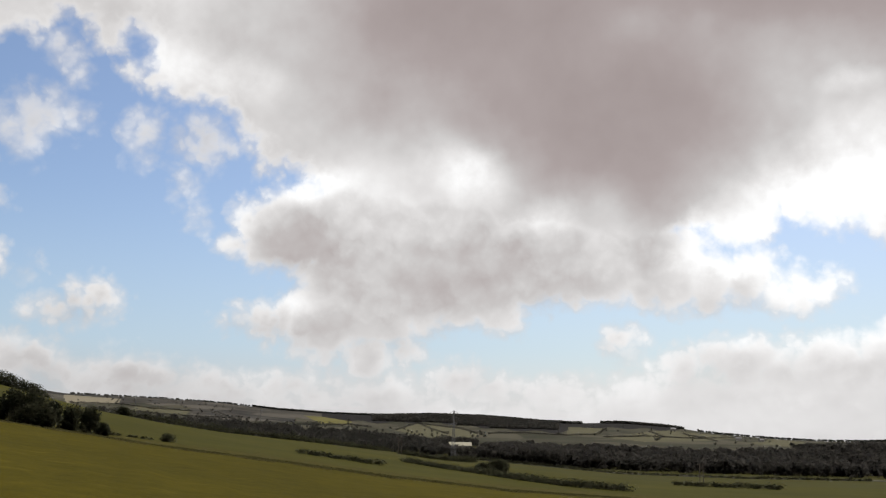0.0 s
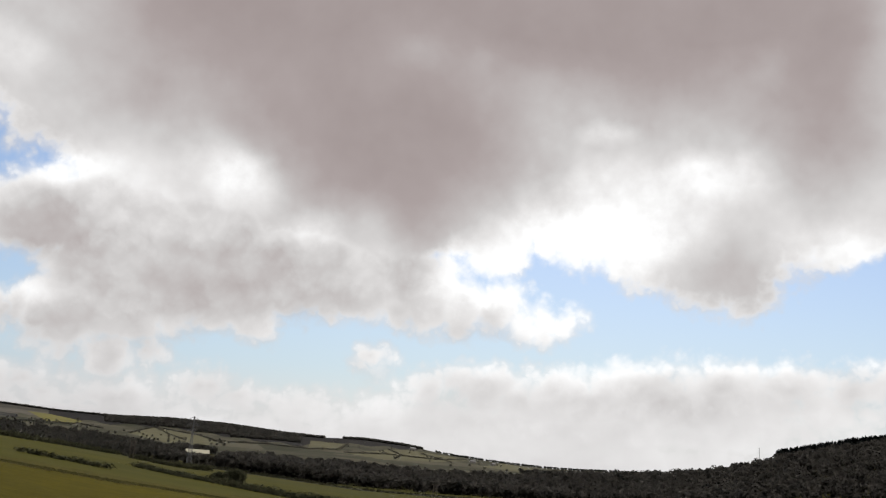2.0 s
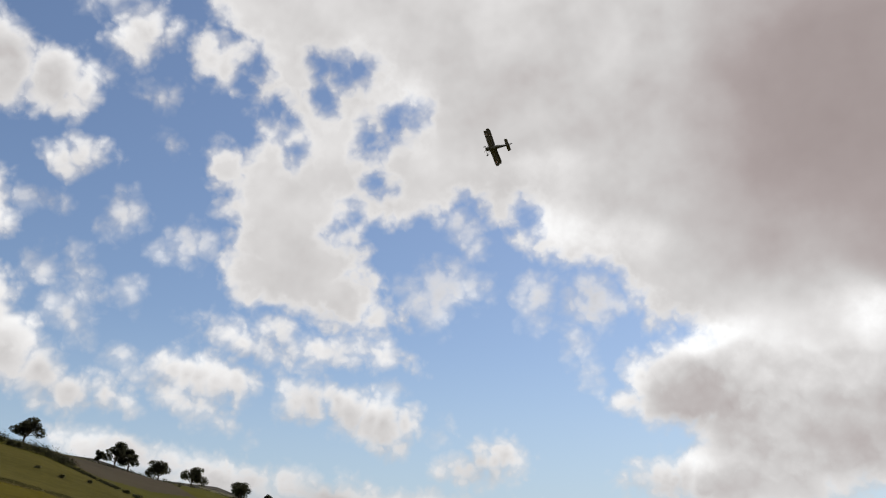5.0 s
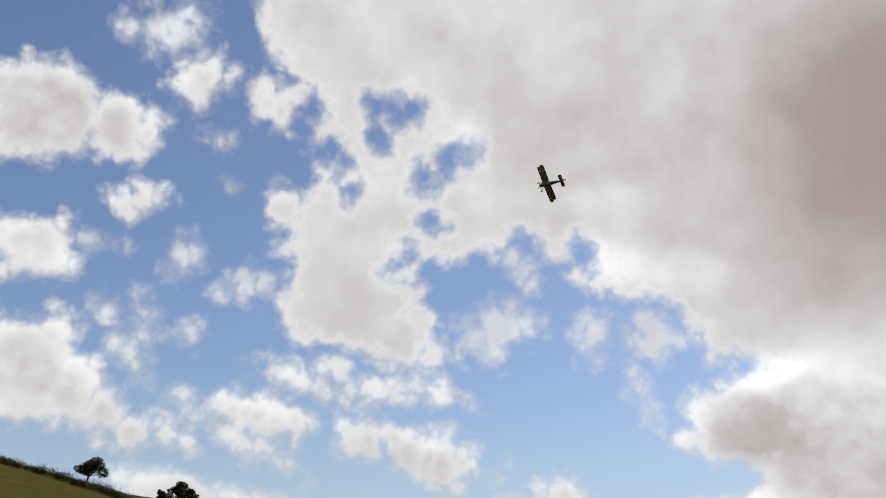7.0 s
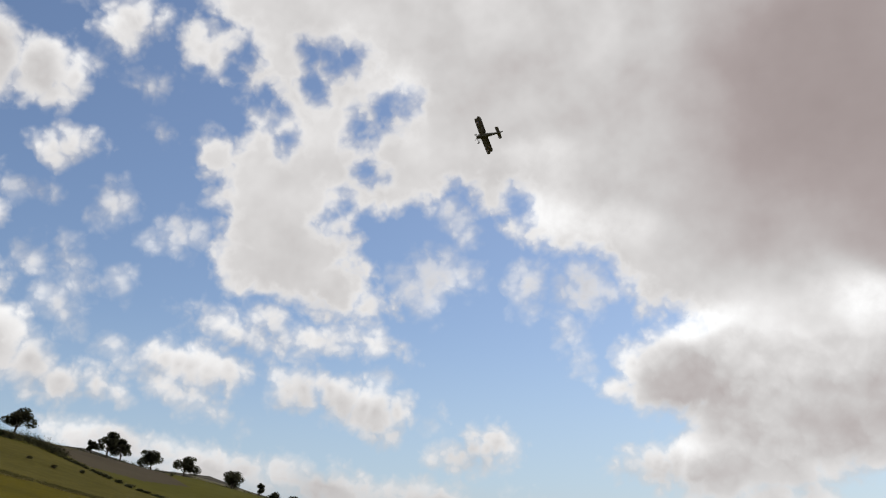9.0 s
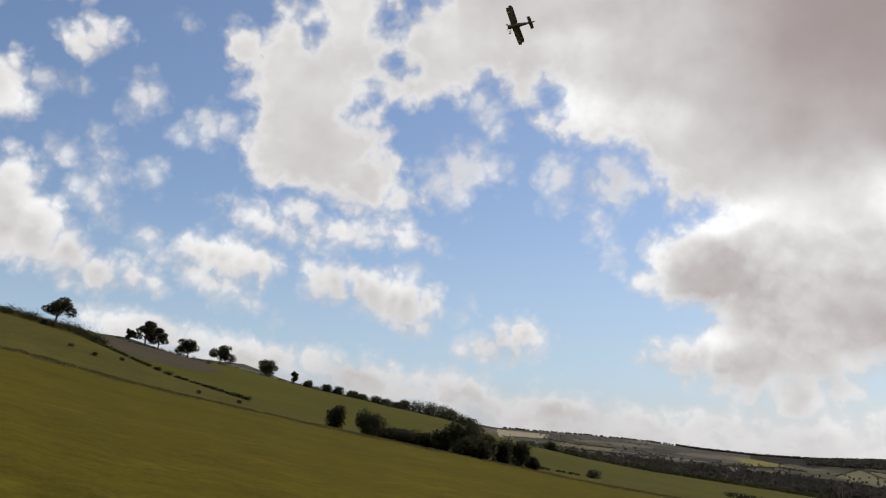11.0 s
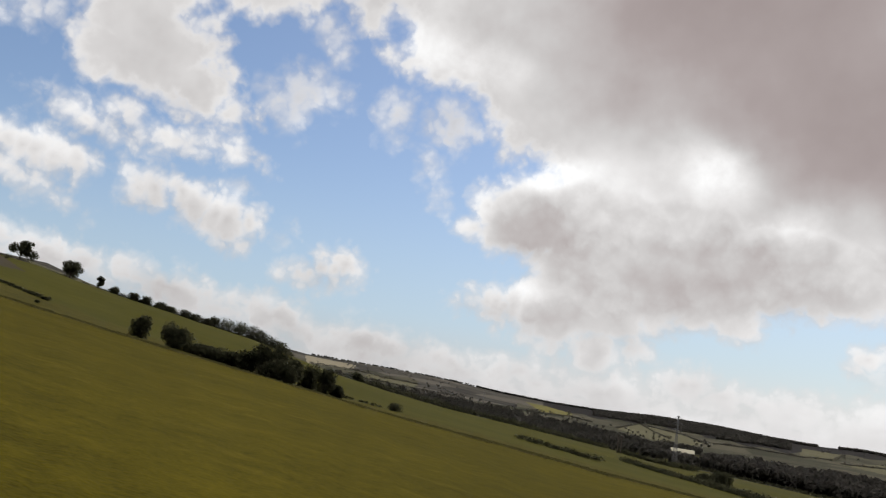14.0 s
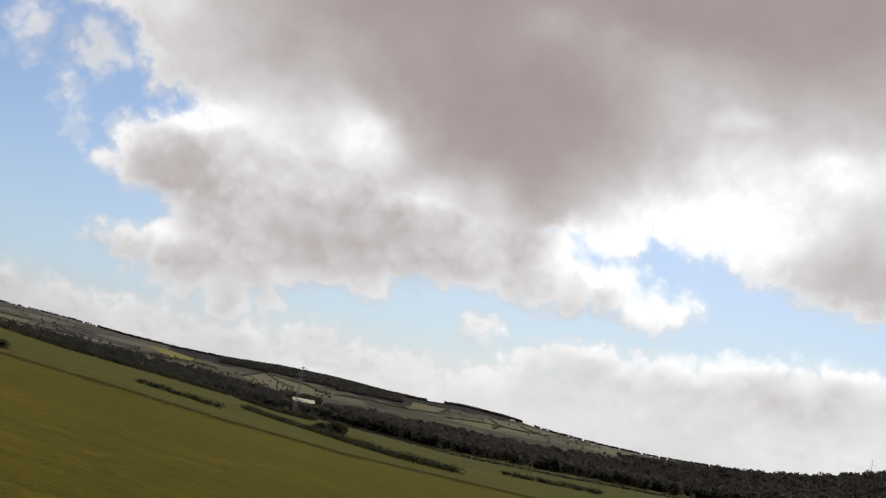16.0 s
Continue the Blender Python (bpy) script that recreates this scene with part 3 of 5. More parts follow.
WHITE = surface("white_paint", (0.45, 0.45, 0.43), (0.55, 0.55, 0.53), 6.0, rough=0.6, fine=40.0, bump=0.0)
RED = surface("dull_red_paint", (0.22, 0.03, 0.025), (0.28, 0.04, 0.035), 6.0, rough=0.6, fine=40.0, bump=0.0)
# ---- the lie of the land: heights by azimuth (degrees right of north) at rings of growing distance ----
def curve(*pairs):
    xs, ys = pairs[0::2], pairs[1::2]
    return lambda a: np.interp(a, xs, ys)


FIELD_EDGE = curve(-180, 0, -90, 5.0, -60, 5.6, -48.7, 4.25, -42.6, 3.08, -36.2, 2.1, -29.5, 1.07, -22.7, 0.16, -16, -0.83, -9.3, -1.6,
                   -3, -2.35, 0.5, -2.65, 4, -3.0, 7.3, -3.12, 14, -3.4, 22, -3.6, 40, -3.8, 90, -3, 180, 0)
VERGE_TOP = curve(-180, 0.5, -90, 7.0, -60, 7.9, -49, 6.15, -46, 5.55, -44.4, 5.02, -42.8, 4.48, -40.5, 3.7, -38.3, 3.15, -32.9, 2.05, -29.5, 1.45,
                  -26.1, 0.92, -22.7, 0.42, -19.3, -0.08, -16, -0.52, -12.5, -0.88, -9.3, -1.25, -6, -1.65, -2.8, -2.02,
                  0.5, -2.35, 4, -2.65, 7.3, -2.83, 10.6, -2.95, 14, -3.1, 25, -3.3, 40, -3.5, 90, -2.5, 180, 0.5)
FIELD_TOP = curve(-180, 0.8, -90, 7.5, -60, 7.9, -49, 6.32, -47.2, 6.06, -42.9, 5.35, -39.7, 4.76, -37.1, 4.42, -35.1, 4.02, -33.4, 3.68, -31, 3.26,
                  -28, 2.74, -24.6, 2.25, -21, 1.4, -19.4, 1.05, -16, 0.5, -12.8, 0.08, -9.6, -0.22, -6.5, -0.5, -3, -0.85,
                  0, -1.15, 2.4, -1.25, 7.4, -1.6, 10.6, -1.82, 17, -1.88, 25, -1.8, 40, -1.7, 90, -1.5, 180, 0.8)
WOOD_FOOT = curve(-180, 0.6, -90, 5.0, -60, 4.5, -45, 4.0, -30, 1.5, -21, 0.2, -16, -0.2, -10, -0.6, -5, -0.85, 0, -1.1, 7, -1.5, 12, -1.62,
                  25, -1.6, 30, -1.1, 35, -0.3, 40, 0.5, 50, 1.2, 90, 0, 180, 0.6)
VALE = curve(-180, 0.8, -90, 4.5, -45, 3.6, -30, 1.5, -21, 0.75, -16, 0.55, -10, 0.2, -5, 0.0, 0, -0.35, 5, -0.3, 10, -0.35, 15, -0.55, 20, -0.35,
             25, 0.0, 30, 0.4, 33, 1.0, 34.6, 1.5, 38, 2.25, 42, 2.9, 50, 3.6, 90, 1.0, 180, 0.8)
SLOPE = curve(-180, 1.0, -90, 5.0, -45, 4.6, -30, 2.0, -21, 1.35, -16, 1.2, -10, 0.85, -5, 0.65, 0, 0.5, 5, 0.55, 10, 0.5, 14, 0.35, 18, 0.1,
              25, 0.1, 30, 0.3, 40, 0.5, 90, 1.0, 180, 1.0)
SKYLINE = curve(-180, 1.2, -90, 5.4, -60, 5.5, -50, 5.65, -46, 5.6, -43.3, 5.5, -40, 4.7, -36.5, 4.6, -34.3, 3.95, -30, 3.0, -21.3, 1.95, -19, 1.9,
                -15.7, 1.82, -12.7, 1.68, -9.5, 1.38, -6.5, 1.22, -3.6, 1.18, -0.5, 1.30, 2.7, 1.25, 5.9, 1.03, 8, 0.96, 10.7, 1.05,
                13, 0.9, 14, 0.78, 16, 0.5, 19.3, 0.28, 22, 0.2, 26, 0.28, 30, 0.4, 40, 0.7, 90, 1.2, 180, 1.2)
R_VERGE = curve(-180, 180, -60, 290, -49, 265, -38, 215, -30, 185, -20, 180, 180, 180)
R_TOP = curve(-180, 400, -60, 400, -35, 385, -20, 420, -10, 480, -3, 640, 3, 700, 180, 700)
EYE = 1.6


def knots(az):
    az = np.atleast_1d(np.asarray(az, float))
    one = np.ones_like(az)
    rs = [0 * one, 150 * one, R_VERGE(az), R_TOP(az), 880 * one, 1400 * one, 2400 * one, 3700 * one, 4750 * one]
    els = [FIELD_EDGE(az), VERGE_TOP(az), FIELD_TOP(az), WOOD_FOOT(az), VALE(az), SLOPE(az), SKYLINE(az), SKYLINE(az) - 1.5]
    r = np.stack(rs)
    z = np.stack([0 * one] + [EYE + q * np.tan(np.radians(e)) for q, e in zip(rs[1:], els)])
    h = np.diff(r, axis=0)
    d = np.diff(z, axis=0) / h
    m = np.zeros_like(z)
    m[0], m[-1] = d[0], d[-1]
    same = d[:-1] * d[1:] > 0
    m[1:-1] = np.where(same, 2 * d[:-1] * d[1:] / np.where(same, d[:-1] + d[1:], 1), 0)
    return r, z, m


def rise(az, r, table=None):
    """Ground height at that azimuth and distance."""
    az, r = np.broadcast_arrays(np.asarray(az, float), np.asarray(r, float))
    flat_az, flat_r = az.ravel(), r.ravel()
    R, Z, M = knots(flat_az) if table is None else table
    k = np.clip((flat_r[None, :] >= R).sum(0) - 1, 0, len(R) - 2)
    i = np.arange(len(flat_r))
    r0, r1, z0, z1, m0, m1 = R[k, i], R[k + 1, i], Z[k, i], Z[k + 1, i], M[k, i], M[k + 1, i]
    h = r1 - r0
    t = (flat_r - r0) / h
    out = (2 * t ** 3 - 3 * t ** 2 + 1) * z0 + (t ** 3 - 2 * t ** 2 + t) * h * m0 + (3 * t ** 2 - 2 * t ** 3) * z1 + (t ** 3 - t ** 2) * h * m1
    return out.reshape(r.shape)


def spot(az, r, sink=0.0):
    a = radians(az)
    return Vector((r * math.sin(a), r * math.cos(a), float(rise(az, r)) - sink))


def inside(px, py, corners):
    hit = np.zeros(px.shape, bool)
    n = len(corners)
    for i in range(n):
        (x0, y0), (x1, y1) = corners[i], corners[(i + 1) % n]
        if y0 != y1:
            hit ^= ((y0 > py) != (y1 > py)) & (px < (x1 - x0) * (py - y0) / (y1 - y0) + x0)
    return hit


def mesh_of(name, verts, faces, materials, index=None, smooth=False):
    me = bpy.data.meshes.new(name)
    me.from_pydata(verts, [], faces)
    for m in materials:
        me.materials.append(m)
    if index is not None:
        me.polygons.foreach_set("material_index", np.asarray(index, np.int32))
    if smooth:
        me.polygons.foreach_set("use_smooth", np.ones(len(me.polygons), bool))
    me.update()
    return me


def build_ground():
    azs = np.concatenate([np.arange(-180, -62, 4.0), np.arange(-62, 52, 0.08), np.arange(52, 180, 4.0)])
    table = knots(azs)
    steps = [(0, 40), (1, 10), (2, 44), (3, 18), (4, 18), (5, 30), (6, 44), (7, 4)]
    radii = []
    for k, n in steps:
        for j in range(n):
            q = j / n
            if k == 0:
                radii.append(np.full(len(azs), 150 * ((j + 1) / (n + 1)) ** 2.2))
            else:
                radii.append(table[0][k] * (1 - q) + table[0][k + 1] * q)
    radii.append(table[0][8])
    rad = np.stack(radii)
    rings, n = rad.shape
    A = np.broadcast_to(azs, rad.shape)
    Z = np.stack([rise(azs, rad[i], table) for i in range(rings)])
    rng = np.random.default_rng(4)
    rough = np.zeros_like(Z)
    rough[:, :] = 0.05 * np.sin(A * 1.7 + rad * 0.11) * np.clip(rad / 60, 0, 1)
    Z = Z + rough
    X, Y = rad * np.sin(np.radians(A)), rad * np.cos(np.radians(A))
    verts = np.concatenate([np.stack([X, Y, Z], 2).reshape(-1, 3), [[0, 0, 0]]])
    i, j = np.meshgrid(np.arange(rings - 1), np.arange(n), indexing="ij")
    jn = (j + 1) % n
    quads = np.stack([i * n + j, i * n + jn, (i + 1) * n + jn, (i + 1) * n + j], 2).reshape(-1, 4)[:, ::-1]
    # which growth covers each face
    ca = A[:-1][:, :].copy() + 0.04
    cr = (rad[:-1] + rad[1:]) / 2
    ce = np.degrees(np.arctan2((Z[:-1] + Z[1:]) / 2 - EYE, cr))
    mat = np.zeros(ca.shape, int)
    wave = 3.0 * np.sin(ca * 2.3) + 2.0 * np.sin(ca * 7.1 + 1)
    mat[cr > 150 + wave * 0.6] = 1
    mat[cr > R_VERGE(ca) + wave] = 2
    brown = inside(ca, ce, [(-46, 5.9), (-39.5, 4.95), (-37.5, 4.05), (-40, 4.2), (-43, 4.75)])
    mat[brown & (mat == 2)] = 3
    mat[(cr > 420) & (ca > -6) & (mat == 2)] = 4
    mat[cr > R_TOP(ca)] = 4
    far = cr > 1300
    mat[far] = 6
    band = np.interp(ca, [-30, -12, -6, 0, 3, 7, 8.5, 10, 13, 14], [0.3, 0.3, 0.34, 0.42, 0.62, 0.55, 0.28, 0.3, 0.2, 0.1])
    high = far & ((ce > SKYLINE(ca) - band - 0.06 * np.sin(ca * 3)) | (cr > 3700))
    mat[high & (ca < 14)] = 11
    mat[high & (ca < -7)] = 5
    mat[far & (ca > -14.5) & (ca < -8.5) & (ce > 0.75) & (ce < 1.45)] = 5
    mat[far & (ca < -22)] = 5
    for kind, corners in (
            (7, [(-8.0, 1.12), (-6.8, 1.06), (-5.2, 0.84), (-5.3, 0.68), (-7.0, 0.70)]),
            (8, [(-2.7, 0.38), (-1.3, 0.80), (1.2, 0.54), (2.3, 0.26), (1.8, 0.02), (0.3, -0.1)]),
            (9, [(7.6, 0.77), (9.8, 0.72), (9.3, 0.36), (7.5, 0.26)]),
            (9, [(9.7, 0.2), (12.2, 0.6), (13.3, 0.68), (17.2, 0.36), (15.5, 0.12), (12, 0.0)]),
            (9, [(17.6, 0.02), (19, 0.30), (21, 0.12), (20, -0.1)]),
            (10, [(-21.4, 1.93), (-18.3, 1.80), (-18.5, 1.52), (-21.2, 1.50)]),
            (9, [(-37.5, 4.7), (-34, 4.0), (-34, 3.0), (-38, 3.4)]),
            (8, [(-17.5, 1.45), (-14.5, 1.25), (-14.8, 0.95), (-17.8, 1.1)]),
            (9, [(-12.5, 0.72), (-9.0, 0.62), (-9.2, 0.45), (-12.4, 0.52)])):
        mat[far & inside(ca, ce, corners)] = kind
    fan = [(rings * n, k, (k + 1) % n) for k in range(n)]
    index = np.concatenate([mat.reshape(-1), np.zeros(n, int)])
    faces = quads.tolist() + [f[::-1] for f in fan]
    me = mesh_of("ground", verts.tolist(), faces,
                 [GRASS, ROUGH, GRASS2, BROWN, VALLEY, MOOR, SCRUB, YELLOW, LIGHT, LIGHT, STUBBLE, FARWOOD], index, True)
    return tagged(new("ground", me), "rolling green pasture falling to a wooded valley and heather hills", "ground", kind="structure")


build_ground()
# ---- building blocks ----
def part(name, bm, material, parent, label=""):
    me = bpy.data.meshes.new(name)
    bm.to_mesh(me)
    bm.free()
    me.materials.append(material)
    ob = new(name, me)
    ob.parent = parent
    return tagged(ob, label)


def thing(name, label, category, m=None, group=""):
    ob = new(name)
    ob.empty_display_size = 0.5
    if m is not None:
        ob.matrix_basis = m
    return tagged(ob, label, category, group)


def rod(bm, a, b, ra, rb=None, sides=6):
    """A tapered bar from a to b."""
    a, b = Vector(a), Vector(b)
    rb = ra if rb is None else rb
    m = Matrix.Translation((a + b) / 2) @ (b - a).to_track_quat("Z", "Y").to_matrix().to_4x4()
    bmesh.ops.create_cone(bm, cap_ends=True, segments=sides, radius1=ra, radius2=rb, depth=(b - a).length, matrix=m)
    return bm


def box(bm, size, at=(0, 0, 0), bevel=0.0, m=None):
    made = bmesh.ops.create_cube(bm, size=1.0, matrix=(m or Matrix()) @ Matrix.Translation(at) @ Matrix.Diagonal((*size, 1)))
    if bevel:
        edges = list({e for v in made["verts"] for e in v.link_edges})
        bmesh.ops.bevel(bm, geom=edges, offset=bevel, segments=2, affect="EDGES")
    return bm


def leaf_quads(rng, centres, size, out):
    """Small bent leaf clumps at these places, facing roughly the ways out: vertices and faces."""
    n = len(centres)
    face = out / (np.linalg.norm(out, axis=1)[:, None] + 1e-6) + rng.normal(size=(n, 3)) * 0.38
    u = np.cross(face, rng.normal(size=(n, 3)))
    u /= np.linalg.norm(u, axis=1)[:, None]
    v = np.cross(face, u)
    v /= np.linalg.norm(v, axis=1)[:, None]
    s = (size * rng.uniform(0.6, 1.3, n))[:, None]
    w = np.cross(u, v) * s * 0.25
    c = np.asarray(centres)
    verts = np.stack([c - u * s * 0.5, c + v * s * 0.42 + w, c + u * s * 0.5, c - v * s * 0.42 + w], 1).reshape(-1, 3)
    k = np.arange(n)[:, None] * 4
    faces = np.concatenate([k + np.array([[0, 1, 2]]), k + np.array([[0, 2, 3]])])
    away = out / (np.linalg.norm(out, axis=1)[:, None] + 1e-6) + (0, 0, 0.6) + rng.normal(size=(n, 3)) * 0.18
    away /= np.linalg.norm(away, axis=1)[:, None]
    return verts, faces, np.repeat(away, 4, 0)


def lobes_points(rng, lobes, n):
    """n points in the outer shells of these (centre, radii) lobes."""
    vol = np.array([r[0] * r[2] for _, r in lobes])
    pick = rng.choice(len(lobes), n, p=vol / vol.sum())
    d = rng.normal(size=(n, 3))
    d /= np.linalg.norm(d, axis=1)[:, None]
    d *= (rng.uniform(0.25, 1.0, n) ** 0.45)[:, None] * rng.uniform(0.92, 1.08, n)[:, None]
    c = np.array([q[0] for q in lobes])[pick]
    r = np.array([q[1] for q in lobes])[pick]
    return c + d * r, d / r


def leaf_mesh(name, verts, faces, material, normals=None):
    """Leaves as one mesh; normals let each clump shade as the round of foliage that it belongs to."""
    me = mesh_of(name, np.asarray(verts).tolist(), np.asarray(faces).tolist(), [material], None, normals is not None)
    if normals is not None:
        me.normals_split_custom_set_from_vertices(np.asarray(normals).tolist())
    return me


def tree(height, width, seed, clear=0.25, leaves=1700, lobe_count=11, label="", category="tree", group="", leaf=0.5, lean=0.0):
    """A broadleaf tree: tapered trunk, limbs, and a crown of leaf clumps in uneven lobes."""
    rng = np.random.default_rng(seed)
    top = thing("tree", label, category, group=group)
    bm = bmesh.new()
    fork = height * (clear + 0.12)
    tr = max(0.12, height * 0.035)
    rod(bm, (0, 0, -0.6), (lean * 0.3, 0, fork * 0.5), tr * 1.25, tr, 8)
    rod(bm, (lean * 0.3, 0, fork * 0.5), (lean, 0, fork), tr, tr * 0.75, 8)
    lobes = []
    for k in range(lobe_count):
        a = rng.uniform(0, 2 * math.pi)
        up = rng.uniform(0, 1)
        out = width * 0.5 * rng.uniform(0.25, 0.72) * (1 - 0.45 * up)
        z = height * (clear + (1 - clear) * (0.22 + 0.6 * up))
        c = (lean + out * math.cos(a), out * math.sin(a), z)
        s = width * rng.uniform(0.12, 0.215)
        lobes.append((c, (s, s, min(s * rng.uniform(0.7, 0.95), height - z))))
        rod(bm, (lean, 0, fork * rng.uniform(0.75, 1.0)), (c[0], c[1], c[2] - s * 0.2), tr * 0.42, tr * 0.1, 5)
    part("trunk", bm, BARK, top)
    v, f, ns = leaf_quads(rng, *(lambda p: (p[0], leaf, p[1]))(lobes_points(rng, lobes, leaves)))
    crown = new("crown", leaf_mesh("crown", v, f, LEAF, ns))
    crown.parent = top
    return top


def hedge(name, stops, height, depth, seed, label, per_metre=10, leaf=0.55, gap=0.0, category="hedge", group="field hedges"):
    """An uneven hedgerow along stops of (azimuth, distance), built of leaf clumps over twiggy stems."""
    rng = np.random.default_rng(seed)
    pts = [spot(a, r) for a, r in stops]
    centres, ways, stems = [], [], bmesh.new()
    for a, b in zip(pts, pts[1:]):
        length = (b - a).length
        n = max(2, int(length / 1.6))
        for k in range(n):
            q = (k + rng.uniform(0, 1)) / n
            c = a.lerp(b, q)
            az, r = math.degrees(math.atan2(c.x, c.y)), math.hypot(c.x, c.y)
            g = float(rise(az, r))
            swell = 0.5 + 0.5 * noise.noise(Vector((c.x * 0.08, c.y * 0.08, seed)))
            if swell < gap:
                continue
            h = height * (0.55 + 0.7 * swell) * rng.uniform(0.75, 1.2)
            m = int(per_metre * 1.6)
            way = rng.normal(size=(m, 3))
            d = way * (0.35 * depth, 0.35 * depth, 0.24 * h) + (c.x, c.y, g + h * 0.45)
            ways.append(way + (0, 0, 0.5))
            d[:, 2] = np.maximum(d[:, 2], g - 0.1)
            centres.append(d)
            if k % 4 == 0:
                rod(stems, (c.x, c.y, g - 0.3), (c.x + rng.uniform(-0.3, 0.3), c.y, g + h * 0.6), 0.06, 0.02, 4)
    top = thing(name, label, category, group=group)
    v, f, ns = leaf_quads(rng, np.concatenate(centres), leaf, np.concatenate(ways))
    leaves = new("foliage", leaf_mesh("foliage", v, f, HEDGE, ns))
    leaves.parent = top
    tagged(part("stems", stems, BARK, top), kind="stuff")
    return top


def scrub(az, r, height, width, seed, label, category="bush", group="", leaves=600, leaf=0.5):
    """A dense round bush or small thorn tree that starts at the ground."""
    rng = np.random.default_rng(seed)
    base = spot(az, r)
    top = thing("bush", label, category, Matrix.Translation(base), group)
    bm = bmesh.new()
    lobes = []
    for k in range(13):
        a = rng.uniform(0, 6.28)
        out = width * rng.uniform(0.05, 0.27)
        s = width * rng.uniform(0.22, 0.32)
        z = height * rng.uniform(0.14, 0.70)
        lobes.append(((out * math.cos(a), out * math.sin(a), z), (s, s, min(s, height - z))))
        rod(bm, (0, 0, -0.4), (out * math.cos(a), out * math.sin(a), z), 0.1, 0.03, 5)
    tagged(part("stems", bm, BARK, top), kind="stuff")
    v, f, ns = leaf_quads(rng, *(lambda p: (p[0], leaf, p[1]))(lobes_points(rng, lobes, leaves)))
    leaves_ob = new("foliage", leaf_mesh("foliage", v, f, LEAF, ns))
    leaves_ob.parent = top
    return top


# ---- trees along the brow ----
OAKS = "dark leafy oak tree standing in the hedge on the brow"
KINDS = [tree(9.5, 11.5, 11, 0.30, 2600, 12, OAKS, group="trees on the brow", leaf=0.55, lean=0.6),
         tree(8.0, 8.0, 12, 0.14, 2400, 12, OAKS, group="trees on the brow", leaf=0.5),
         tree(6.6, 10.0, 13, 0.16, 2600, 13, OAKS, group="trees on the brow", leaf=0.5),
         tree(5.6, 5.0, 14, 0.14, 1500, 9, OAKS, group="trees on the brow", leaf=0.45, lean=-0.4)]
USED = set()


def plant(kind, az, r, size=1.0, turn=0.0):
    m = Matrix.Translation(spot(az, r)) @ Matrix.Rotation(radians(turn), 4, "Z")
    if kind in USED:
        ob = copy_thing(KINDS[kind], m)
    else:
        USED.add(kind)
        ob = KINDS[kind]
        ob.matrix_basis = m
    ob.scale = (size, size, size)
    return ob


plant(0, -47.2, 270, 0.86, 10)
for k, az, r, size, turn in ((3, -43.1, 386, 1.0, 30), (1, -42.25, 386, 1.3, 0), (1, -41.5, 388, 1.15, 120), (2, -39.8, 386, 1.15, 40),
                             (2, -37.95, 385, 1.2, 160), (2, -35.2, 385, 1.1, 250), (3, -33.6, 386, 1.0, 80)):
    plant(k, az, r, size, turn)

HEDGEROW = "low dark hedgerow tree along the brow"
for az, r, h, w, seed in ((-32.75, 388, 3.6, 5.1, 101), (-31.6, 390, 3.7, 6.1, 102), (-30.95, 390, 4.1, 6.1, 103), (-30.0, 392, 3.8, 7.8, 104),
                          (-29.4, 394, 3.4, 7.8, 105), (-28.7, 398, 4.0, 8.1, 106), (-28.0, 398, 3.9, 8.5, 107), (-27.3, 400, 3.6, 8.1, 108),
                          (-26.9, 402, 5.6, 7.1, 109), (-26.2, 404, 6.3, 9.8, 110), (-25.5, 404, 6.5, 10.4, 111), (-24.8, 405, 6.3, 10.4, 112),
                          (-24.2, 408, 5.8, 9.8, 113), (-23.6, 410, 5.4, 9.8, 114), (-23.0, 410, 4.7, 8.5, 115)):
    scrub(az, r, h, w, seed, HEDGEROW, "tree", "hedgerow trees", 1300, 0.5)

# thorn trees and the copse beside the rough strip
scrub(-30.85, 168, 4.0, 4.4, 31, "dense dark round thorn tree beside the rough strip", "tree", "round thorn trees", 2600, 0.34)
scrub(-28.85, 167, 4.6, 5.4, 32, "dense dark round thorn tree beside the rough strip", "tree", "round thorn trees", 3000, 0.34)
for az, r, h, w, seed in ((-24.6, 160, 3.6, 4.2, 33), (-23.7, 160, 5.6, 5.0, 34), (-22.8, 161, 6.3, 5.6, 35), (-21.9, 160, 5.0, 4.6, 36),
                          (-20.9, 163, 4.2, 4.4, 37), (-20.1, 161, 4.4, 4.4, 28), (-19.3, 164, 2.0, 3.4, 29), (-25.6, 162, 2.4, 3.2, 38), (-23.1, 157, 3.6, 5.0, 39), (-22.2, 157, 3.2, 4.0, 30)):
    scrub(az, r, h, w, seed, "dark leafy copse tree at the field corner", "tree", "copse trees", 2200, 0.36)
scrub(-15.6, 182, 1.6, 4.0, 40, "dark bramble bush on the rough strip", leaves=900, leaf=0.26)
scrub(3.5, 268, 4.0, 7.6, 41, "broad dark thicket in the valley hedge", leaves=2600, leaf=0.5)
scrub(2.6, 264, 2.8, 5.6, 42, "broad dark thicket in the valley hedge", leaves=1500, leaf=0.5)
scrub(-18.1, 425, 4.2, 6.5, 43, "dark bush at the end of the field hedge", leaves=1400)
for az, r, h, w, seed in ((-38.6, 330, 1.8, 3.0, 51), (-46.2, 205, 0.6, 1.4, 52), (-44.9, 200, 0.7, 1.5, 53), (-43.4, 215, 0.7, 1.7, 54),
                          (-38.9, 180, 0.6, 1.3, 56), (-36.6, 178, 0.6, 1.2, 58)):
    scrub(az, r, h, w, seed, "small gorse bush in the rough pasture", group="gorse bushes", leaves=200, leaf=0.22)

